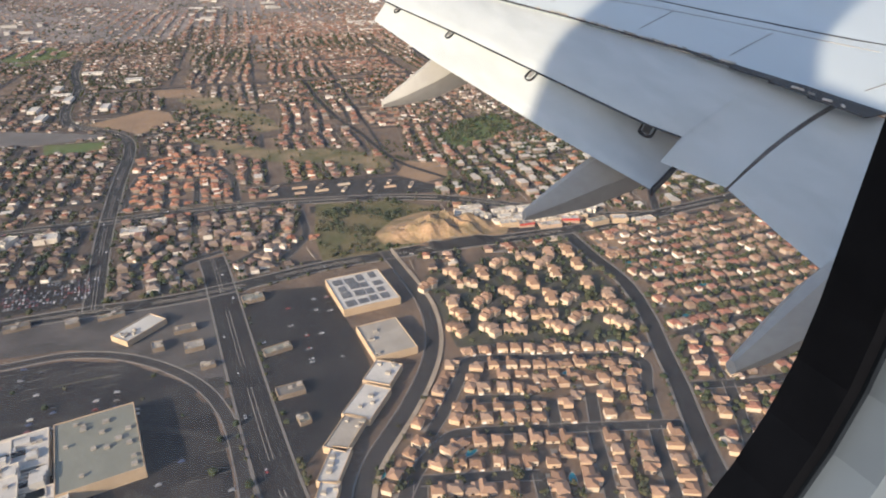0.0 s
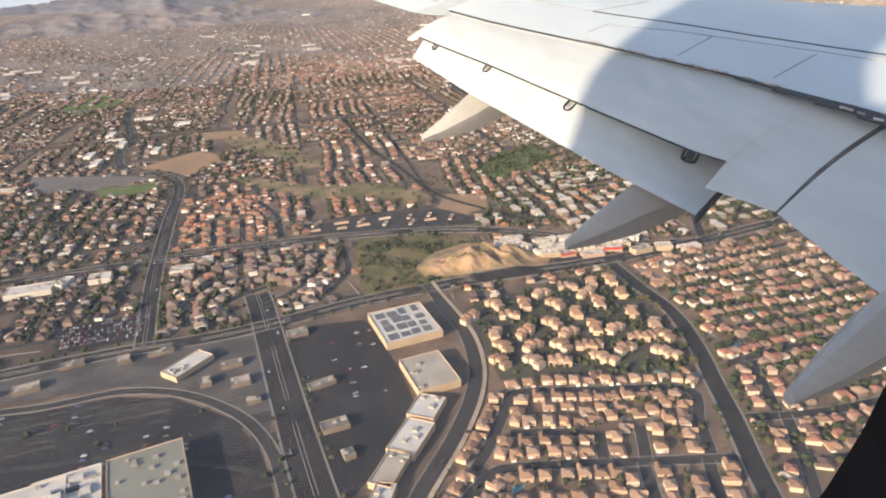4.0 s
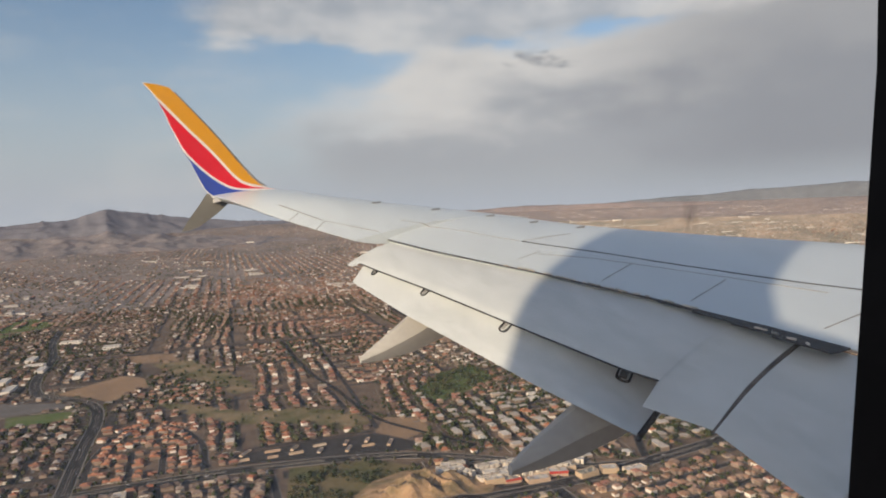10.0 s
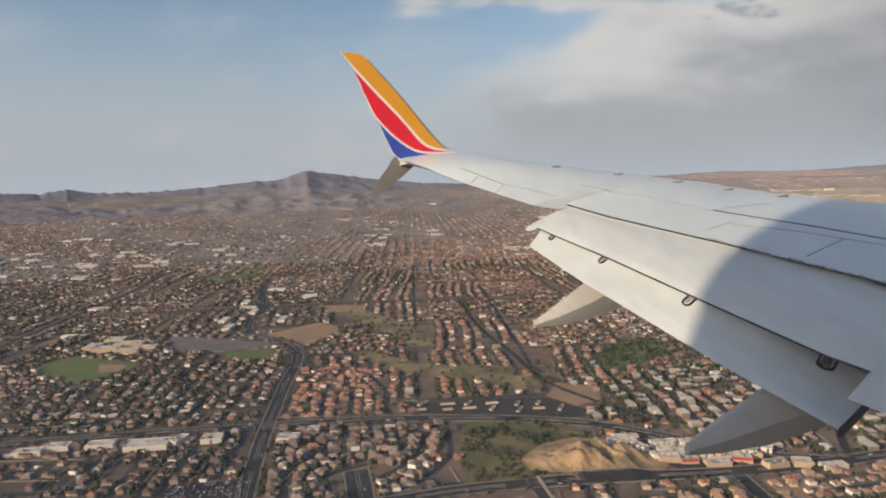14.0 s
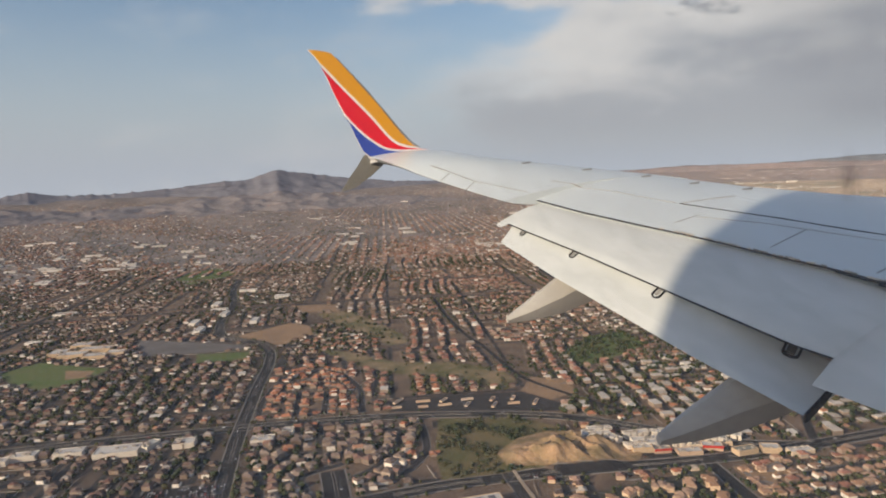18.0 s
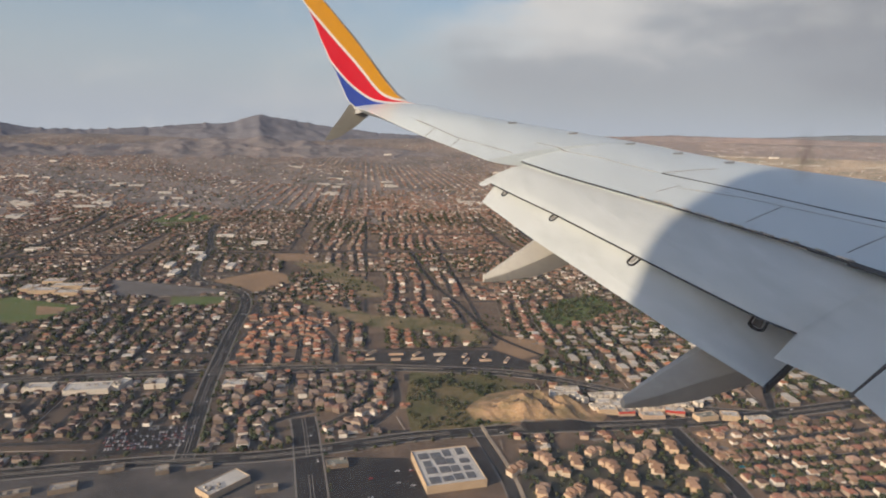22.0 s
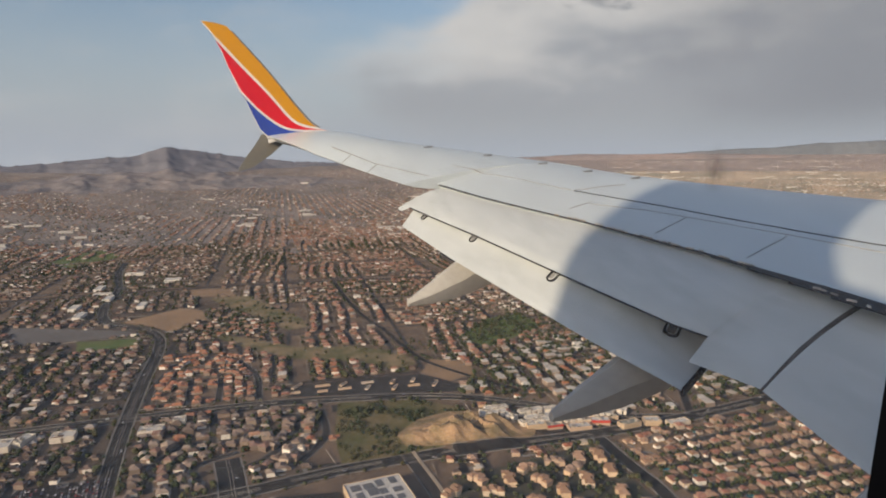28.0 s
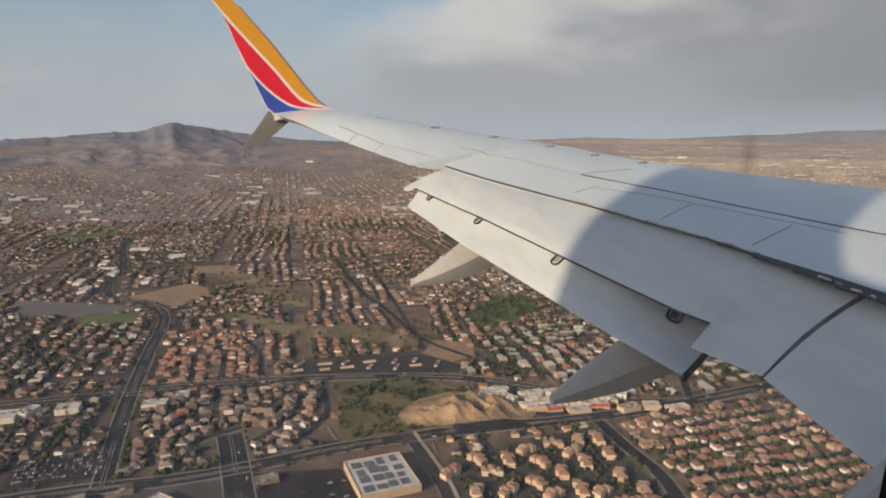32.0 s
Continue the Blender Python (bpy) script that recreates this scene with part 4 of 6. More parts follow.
LOOPS_G = [[(-179, 837), (-164, 751)], [(-174, 803), (-80, 818), (-69, 784), (-74, 743), (-98, 700), (-130, 668)], [(-195, 749), (-126, 752)],
           [(-205, 640), (-216, 680), (-214, 710), (-195, 749)], [(-43, 832), (-34, 756), (-43, 717), (-62, 680)], [(-258, 760), (-225, 764)], [(-240, 700), (-215, 702)], [(-130, 720), (-170, 690), (-160, 655)]]
TRACTS = [(TRACT_B, LOOPS, 1, -9), (EAST_T, LOOPS_E, 0, 8), (RED_T, LOOPS_R, 0, 95), (GREY_T, LOOPS_G, 0, 10)]
WEST = [(-640, 515), (-436, 556), (-279, 590), (-105, 620), (55, 668), (80, 560), (60, 450), (20, 370), (0, 300), (-5, 235), (-640, 235)]
SKIP = [a[1] for a in AREAS] + [t[0] for t in TRACTS] + [WEST]


def zone_of(x, y):
    """Roof family by place."""
    speck = np.modf(np.abs(np.sin(x * 12.9898 + y * 78.233)) * 43758.5)[0]
    n = np.sin(x * .0063 + 1.3) + np.sin(y * .0074 + x * .0025) + (speck - .5) * 2.2
    k = np.full(x.shape, "mixed", dtype=object)
    k[n > .55] = "pink"
    k[n < -.8] = "grey"
    k[(x < -280) & (speck < .8)] = "dark"
    k[(speck > np.where(x < -260, .975, .94)) & (np.hypot(x, y) > 640)] = "pale"
    for poly, name in ((WHITE_T, "pale"), (RED_T, "red"), (RED_B, "red"), (GREY_T, "grey"), (GREY_L, "dark"), (TRACT_B, "tan"), (EAST_T, "tan")):
        k[inside(x, y, poly)] = name
    k[inside(x, y, WHITE_T) & (speck > .66)] = "red"
    k[inside(x, y, WHITE_T) & (speck > .85)] = "tan"
    k[inside(x, y, EAST_T) & (speck > .55)] = "pink"
    k[inside(x, y, RED_T) & (speck > .8)] = "mixed"
    k[inside(x, y, GREY_T) & (speck > .82)] = "mixed"
    return k


def house_shape(w, d, h, rise, kind):
    """Walls and roof of one house at the origin: a hipped block, with a gabled wing on some."""
    def block(x0, x1, y0, y1, h, rise, hip, o=.6):
        wv = [(x0, y0, -1), (x1, y0, -1), (x1, y1, -1), (x0, y1, -1), (x0, y0, h), (x1, y0, h), (x1, y1, h), (x0, y1, h)]
        wf = [(0, 1, 5, 4), (1, 2, 6, 5), (2, 3, 7, 6), (3, 0, 4, 7)]
        X0, X1, Y0, Y1 = x0 - o, x1 + o, y0 - o, y1 + o
        if x1 - x0 >= y1 - y0:
            a = min((Y1 - Y0) / 2, (X1 - X0) / 2 - .1) * hip
            rv = [(X0, Y0, h), (X1, Y0, h), (X1, Y1, h), (X0, Y1, h), (X0 + a, (Y0 + Y1) / 2, h + rise), (X1 - a, (Y0 + Y1) / 2, h + rise)]
            rf = [(0, 1, 5, 4), (2, 3, 4, 5), (1, 2, 5, 5), (3, 0, 4, 4)]
        else:
            a = min((X1 - X0) / 2, (Y1 - Y0) / 2 - .1) * hip
            rv = [(X0, Y0, h), (X1, Y0, h), (X1, Y1, h), (X0, Y1, h), ((X0 + X1) / 2, Y0 + a, h + rise), ((X0 + X1) / 2, Y1 - a, h + rise)]
            rf = [(1, 2, 5, 4), (3, 0, 4, 5), (0, 1, 4, 4), (2, 3, 5, 5)]
        return wv, wf, rv, rf
    if kind == "flat":
        wv = [(-w / 2, -d / 2, -1), (w / 2, -d / 2, -1), (w / 2, d / 2, -1), (-w / 2, d / 2, -1)] + [(sx * w / 2, sy * d / 2, h) for sx, sy in ((-1, -1), (1, -1), (1, 1), (-1, 1))]
        return [(wv, [(0, 1, 5, 4), (1, 2, 6, 5), (2, 3, 7, 6), (3, 0, 4, 7)], [(sx * (w / 2 + .3), sy * (d / 2 + .3), h + z) for z in (0, .5) for sx, sy in ((-1, -1), (1, -1), (1, 1), (-1, 1))],
                 [(4, 5, 6, 7), (0, 1, 5, 4), (1, 2, 6, 5), (2, 3, 7, 6), (3, 0, 4, 7)])]
    out = [block(-w / 2, w / 2, -d / 2, d / 2, h, rise, .8)]
    if kind == "wing":
        out.append(block(-w / 2 + .3, -w / 2 + w * .45, -d / 2 - 4.5, d * .1, h * .8, rise * .8, .9))
    if kind == "wing2":
        out.append(block(w / 2 - w * .42, w / 2 - .3, -d / 2 - 4.5, d * .1, h * .92, rise * .85, .05))
    return out


SHAPES = [house_shape(12, 9.5, 5.4, 2.0, "wing"), house_shape(11, 10, 5.6, 2.2, "wing2"), house_shape(13, 10, 3.2, 2.1, "wing2"), house_shape(11, 10.5, 5.6, 2.4, "plain"), house_shape(13.5, 9.5, 3.1, 1.9, "wing")]
HOUSE_SIZES = [(12, 9.5, "wing"), (11, 10, "wing2"), (13, 10, "wing2"), (11, 10.5, "plain"), (13.5, 9.5, "wing")]
FLATS = [house_shape(17, 12, 5.6, 0, "flat"), house_shape(14, 12, 3.4, 0, "flat")]


def joined(shape):
    wv, wf, rv, rf = [], [], [], []
    for a, b, c, d in shape:
        wf += [tuple(i + len(wv) for i in f) for f in b]
        wv += a
        rf += [tuple(i + len(rv) for i in f) for f in d]
        rv += c
    return np.array(wv, float), np.array(wf), np.array(rv, float), np.array(rf)


ARRAYS, FLAT_ARRAYS = [joined(s) for s in SHAPES], [joined(s) for s in FLATS]


def spread(template, x, y, ang, scale, z):
    """Copies of a template's verts and faces, as arrays."""
    v, f = template
    c, s = np.cos(ang)[:, None], np.sin(ang)[:, None]
    vx, vy, vz = (v[None, :, i] * scale[:, None] for i in range(3))
    out = np.stack([x[:, None] + vx * c - vy * s, y[:, None] + vx * s + vy * c, z[:, None] + vz], -1)
    faces = f[None] + (np.arange(len(x)) * len(v))[:, None, None]
    return out.reshape(-1, 3), faces.reshape(-1, f.shape[1])


def lots():
    """Streets and house lots of the whole town: long straight blocks over the plain, and the looped tracts."""
    rg = np.random.RandomState(7)
    streets, kerbs, walls, px, py, pa = Strips(), Strips(), Strips(), [], [], []
    bu, bv = 200.0, 270.0
    c0, s0 = math.cos(radians(5.5)), math.sin(radians(5.5))

    def free(x, y, margin):
        ok = np.ones(len(x), bool)
        for poly in SKIP:
            ok &= ~inside(x, y, poly)
        for p, w in SMOOTH:
            ok &= ~near_line(x, y, p[::4] + [p[-1]], w / 2 + margin)
        return ok & ~near_line(x, y, CANAL[::4] + [CANAL[-1]], margin + 8)

    def lay(store, sx, sy, half, lift, margin):
        idx = np.where(free(sx, sy, margin))[0]
        for run in np.split(idx, np.where(np.diff(idx) > 1)[0] + 1):
            if len(run) > 2:
                store.add(np.stack([sx[run], sy[run]], -1), -half, half, lift)

    for iu in range(-13, 14):
        for iv in range(0, 10):
            cu, cv = (iu + .5) * bu, (iv + .5) * bv + 130
            cx, cy = cu * c0 - cv * s0, cu * s0 + cv * c0
            r, az = math.hypot(cx, cy), math.degrees(math.atan2(cx, cy))
            turned, bend, wave, phase = rg.uniform() < .42, rg.uniform(-6e-4, 6e-4), rg.choice([0, 0, 2.0]), rg.uniform(0, 6)
            pitch = rg.uniform(46, 62) if r > 760 else rg.uniform(58, 64)
            if not (-60 < az < 64) or r > 2700 or r < 300:
                continue
            loose = 1.7 if cx < -260 else 1.0
            turn = radians(5.5 + (0 if turned else 90) + rg.uniform(-5, 5))
            length, width = (bu, bv) if turned else (bv, bu)
            c, s = math.cos(turn), math.sin(turn)
            for row in np.arange(-width / 2 + pitch / 2, width / 2 - pitch / 4, pitch):
                u = np.arange(-length / 2 + 4, length / 2 - 3, 12.0)
                v = row + bend * u * u + wave * np.sin(u * .022 + phase)
                lay(streets, cx + u * c - v * s, cy + u * s + v * c, 4.2, .2, 4)
                if r < 1500:
                    vb = v + pitch / 2
                    lay(walls, cx + u * c - vb * s, cy + u * s + vb * c, .12, 1.9, 5)
                for side in (-1, 1):
                    uu = np.arange(-length / 2 + 12, length / 2 - 10, rg.uniform(13.2, 15.4)) + rg.uniform(-1, 1)
                    w = row + bend * uu * uu + wave * np.sin(uu * .022 + phase) + side * (13.2 + rg.uniform(-2.6, 2.6, len(uu)) * loose)
                    uu = uu + rg.uniform(-3, 3, len(uu)) * loose
                    px.append(cx + uu * c - w * s)
                    py.append(cy + uu * s + w * c)
                    pa.append(turn + (0 if side > 0 else math.pi) + rg.choice([0, 0, 0, 1.57], len(uu)) + rg.uniform(-.14, .14, len(uu)))
            u = np.arange(-bv / 2, bv / 2 + 1, 12.0)
            lay(streets, cx - bu / 2 * c0 - u * s0, cy - bu / 2 * s0 + u * c0, 3.9, .19, 0)
            u = np.arange(-bu / 2, bu / 2 + 1, 12.0)
            lay(streets, cx + u * c0 + bv / 2 * s0, cy + u * s0 - bv / 2 * c0, 3.9, .18, 0)
    x, y, a = np.concatenate(px), np.concatenate(py), np.concatenate(pa)
    keep = free(x, y, 9)
    # the looped streets of the near tracts, houses facing them on both sides
    for tract, loops, rows_end, base in TRACTS:
        taken = []
        lines = [smooth_line(p, 5.0) for p in loops]
        paved = lines[:len(lines) - rows_end]
        ways = [[tuple(z) for z in q[::2]] + [tuple(q[-1])] for q in paved]
        on_way = lambda u, w, d, skip=-1: any(near_line(np.array([u]), np.array([w]), q, d)[0] for m, q in enumerate(ways) if m != skip)
        big = 1.16 if tract is GREY_T else 1.0
        for n, p in enumerate(lines):
            p = np.array(p)
            if n < len(paved):
                streets.add(p, -4.4, 4.4, .2 + .006 * n)
                kerbs.add(p, -5.2, -4.4, .3 + .006 * n)
                kerbs.add(p, 4.4, 5.2, .3 + .006 * n)
            d = np.gradient(p, axis=0)
            d /= np.hypot(d[:, 0], d[:, 1])[:, None]
            for sg in (-1, 1):
                run = 0.0
                for q in range(1, len(p)):
                    run += math.hypot(*(p[q] - p[q - 1]))
                    if run < 5 or (n >= len(paved) and sg < 0):
                        continue
                    off = (12.2 if n < len(paved) else 2) * big
                    hx, hy = p[q][0] + d[q][1] * sg * off, p[q][1] - d[q][0] * sg * off
                    if inside(np.array([hx]), np.array([hy]), tract)[0] and all(math.hypot(hx - u, hy - w) > 10.6 * big for u, w in taken) and not on_way(hx, hy, 10.0, n):
                        taken.append((hx, hy))
                        x, y, a, keep = np.append(x, hx), np.append(y, hy), np.append(a, math.atan2(d[q][1], d[q][0]) + (0 if sg > 0 else math.pi) + math.pi + rg.uniform(-.05, .05)), np.append(keep, True)
                        run = 0.0
        # the inner lots behind them
        xs, ys = [p[0] for p in tract], [p[1] for p in tract]
        spots = np.stack([rg.uniform(min(xs), max(xs), 3000), rg.uniform(min(ys), max(ys), 3000)], -1)
        for hx, hy in spots[inside(spots[:, 0], spots[:, 1], tract)]:
            if min(math.hypot(hx - u, hy - w) for u, w in taken) > 12.0 * big and not on_way(hx, hy, 12.0):
                taken.append((hx, hy))
                x, y, a, keep = np.append(x, hx), np.append(y, hy), np.append(a, radians(base + rg.choice([0, 90, 180])) + rg.uniform(-.08, .08)), np.append(keep, rg.uniform() < .9)
    for p, w in SMOOTH:
        keep &= ~near_line(x, y, p[::3] + [p[-1]], w / 2 + 9)
    keep &= ~near_line(x, y, CANAL[::3] + [CANAL[-1]], 14)
    keep &= rg.uniform(size=len(x)) > np.where(np.hypot(x, y) > 800, .16, .03)
    return streets, kerbs, walls, x[keep], y[keep], a[keep]


STREETS, KERBS, WALLS, HX, HY, HA = lots()

tagged(new("residential_streets", STREETS.mesh("residential_streets", M["street"])), "grey residential streets between the houses", "street", kind="structure")


tagged(new("street_kerbs", KERBS.mesh("street_kerbs", M["kerb"])), "pale kerbs along the residential streets", "kerb", kind="structure")
tagged(new("garden_walls", WALLS.mesh("garden_walls", M["concrete"])), "tan block walls between the back gardens", "wall", kind="stuff")
sel = np.hypot(HX, HY) < 1700
dv, dq = spread((np.array([(-5, -15, 0), (-.5, -15, 0), (-.5, -5, 0), (-5, -5, 0), (-5, -15, -.6), (-.5, -15, -.6), (-.5, -5, -.6), (-5, -5, -.6)], float), np.array([(0, 1, 2, 3), (0, 4, 5, 1), (1, 5, 6, 2), (3, 7, 4, 0)])),
                HX[sel], HY[sel], HA[sel], np.ones(sel.sum()), gz(HX[sel], HY[sel]) + .17)
tagged(new("driveways", fast_mesh("driveways", dv, dq, [M["kerb"]])), "pale concrete driveways before the houses", "driveway", kind="stuff")


def box_mesh(name, x0, x1, y0, y1, z0, z1, mat):
    v = [(x, y, z) for z in (z0, z1) for x, y in ((x0, y0), (x1, y0), (x1, y1), (x0, y1))]
    return mesh_from(name, v, [(4, 5, 6, 7), (3, 2, 1, 0), (0, 1, 5, 4), (1, 2, 6, 5), (2, 3, 7, 6), (3, 0, 4, 7)], [mat])


def house_things():
    rg = np.random.RandomState(11)
    fam = zone_of(HX, HY)
    r = np.hypot(HX, HY)
    kind = rg.randint(0, len(ARRAYS), len(HX))
    order = np.argsort(np.where((HX > 0) & (HX < 330), r, r + 400))
    near = np.zeros(len(HX), bool)
    near[order[:300]] = True
    meshes = {}
    fittings = []
    for w, d, wing in HOUSE_SIZES:
        gx = {"wing": (-w / 2 + 1.0, -w / 2 + 4.6), "wing2": (w / 2 - 4.4, w / 2 - .9), "plain": (-w / 2 + 1, -w / 2 + 4.6)}[wing]
        gy = -d / 2 - (4.5 if wing != "plain" else 0)
        other = (w / 2 - 3.4, w / 2 - 1.2) if gx[0] < 0 else (-w / 2 + 1.2, -w / 2 + 3.4)
        fittings.append((box_mesh("garage_door", gx[0], gx[1], gy - .1, gy + .1, 0, 2.2, M["white"]), box_mesh("window", other[0], other[1], -d / 2 - .07, -d / 2 + .1, .9, 2.3, M["glass"]),
                         box_mesh("window", -1.4, 1.4, d / 2 - .1, d / 2 + .07, .5, 2.4, M["glass"])))
    for i in np.where(near)[0]:
        k, f = int(kind[i]), fam[i]
        if (k, f) not in meshes:
            wv, wf, rv, rf = ARRAYS[k]
            meshes[k, f] = (mesh_from("wall", wv, wf, [M["wall_one"]]), mesh_from("roof", rv, [tuple(dict.fromkeys(q)) for q in rf], [M["one_" + f]]))
        h = tagged(new("house"), "stucco suburban house with " + {"tan": "tan", "pink": "pinkish", "dark": "dark brown", "mixed": "brown", "grey": "grey-brown", "red": "red", "pale": "pale"}[f] + " tile roof", "house", "houses of the town")
        h.matrix_basis = pose(HX[i], HY[i], gz(HX[i], HY[i]), 0, 0, math.degrees(HA[i])) @ Matrix.Scale(float(rg.uniform(.72, .84)), 4)
        child("wall", meshes[k, f][0], h)
        child("roof", meshes[k, f][1], h)
        door, pane_l, pane_b = fittings[k]
        child("garage_door", door, h)
        child("window", pane_l, h)
        child("window", pane_b, h)
    for f in ROOFS:
        wV, wF, rV, rF, nw, nr = [], [], [], [], 0, 0
        sets = FLAT_ARRAYS if f == "pale" else ARRAYS
        for k in range(len(ARRAYS)):
            sel = (~near) & (fam == f) & (kind == k)
            if not sel.any():
                continue
            wv, wf, rv, rf = sets[k % len(sets)]
            sc = rg.uniform(.62, 1.0, sel.sum()) * np.where(inside(HX[sel], HY[sel], GREY_T), 1.15, np.where(inside(HX[sel], HY[sel], EAST_T), .9, 1.0))
            z = gz(HX[sel], HY[sel])
            for v, fc, V, F, which in ((wv, wf, wV, wF, 0), (rv, rf, rV, rF, 1)):
                n0 = nw if which == 0 else nr
                a, b = spread((v, fc), HX[sel], HY[sel], HA[sel], sc, z)
                V.append(a)
                F.append(b + n0)
                if which == 0:
                    nw += len(a)
                else:
                    nr += len(a)
        if wV:
            town = tagged(new("far_houses"), "many stucco houses with " + {"tan": "tan", "pink": "pinkish", "dark": "dark brown", "mixed": "brown", "grey": "grey-brown", "red": "red tile", "pale": "flat white"}[f] + " roofs", "houses", kind="stuff")
            tagged(child("far_walls", fast_mesh("far_walls", np.concatenate(wV), np.concatenate(wF), [M["wall"]]), town), kind="stuff")
            rq = np.concatenate(rF)
            tri = np.concatenate([rq[:, [0, 1, 2]], rq[rq[:, 2] != rq[:, 3]][:, [0, 2, 3]]])
            tagged(child("far_roofs", fast_mesh("far_roofs", np.concatenate(rV), tri, [M["roof_" + f]]), town), kind="stuff")


house_things()


def far_town():
    """The town beyond the near districts: small roofs packed on the rising plain."""
    rg = np.random.RandomState(17)
    n = 80000
    az, r = np.radians(rg.uniform(-52, 50, n)), rg.uniform(2420, 4640, n)
    z = gz(r * np.sin(az), r * np.cos(az))
    size = np.clip((EYE - z) / EYE, .24, 1)
    street = 46 * size
    x, y = r * np.sin(az), r * np.cos(az)
    c13, s13 = math.cos(radians(5.5)), math.sin(radians(5.5))
    across, along = x * c13 + y * s13, y * c13 - x * s13
    turned = np.sin(across * .0052) * np.sin(along * .0047 + 1) > .1
    a2 = np.where(turned, across, np.round(across / street) * street + rg.uniform(-.1, .1, n) * street)
    b2 = np.where(turned, np.round(along / street) * street + rg.uniform(-.1, .1, n) * street, along)
    x, y = a2 * c13 - b2 * s13, a2 * s13 + b2 * c13
    dens = np.clip(.55 + .9 * np.sin(x * .0031 + 2 * np.sin(y * .002)) * np.sin(y * .0043 + x * .001), .12, 1) / size
    dens = np.where(np.degrees(az) > 8, dens * .35, dens)
    keep = rg.uniform(size=n) < dens * .5
    for p, w in SMOOTH[6:]:
        keep &= ~near_line(x, y, p[::3] + [p[-1]], w / 2 + 10)
    x, y, size, z = x[keep], y[keep], size[keep], gz(x[keep], y[keep])
    fam = rg.choice(["mixed", "grey", "pale", "pink"], len(x), p=[.50, .27, .06, .17])
    for f, words in (("mixed", "brown"), ("grey", "grey-brown"), ("pale", "pale"), ("pink", "pinkish")):
        s = fam == f
        wv, wf, rv, rf = ARRAYS[2]
        ang = rg.choice([0, 1.57], s.sum()) + .096 + rg.uniform(-.06, .06, s.sum())
        a, b = spread((wv[:8], wf[:4]), x[s], y[s], ang, size[s] * 1.1, z[s])
        c, d = spread((rv[:6], rf[:4]), x[s], y[s], ang, size[s] * 1.1, z[s])
        tri = np.concatenate([d[:, [0, 1, 2]], d[d[:, 2] != d[:, 3]][:, [0, 2, 3]]])
        quads = np.concatenate([b[:, [0, 1, 2]], b[:, [0, 2, 3]]])
        me = fast_mesh("distant_houses", np.concatenate([a, c]), np.concatenate([quads, tri + len(a)]), [M["wall"], M["roof_" + f]], np.concatenate([np.zeros(len(quads), int), np.ones(len(tri), int)]))
        tagged(new("distant_houses", me), "distant crowded houses with " + words + " roofs", "houses", kind="stuff")


far_town()

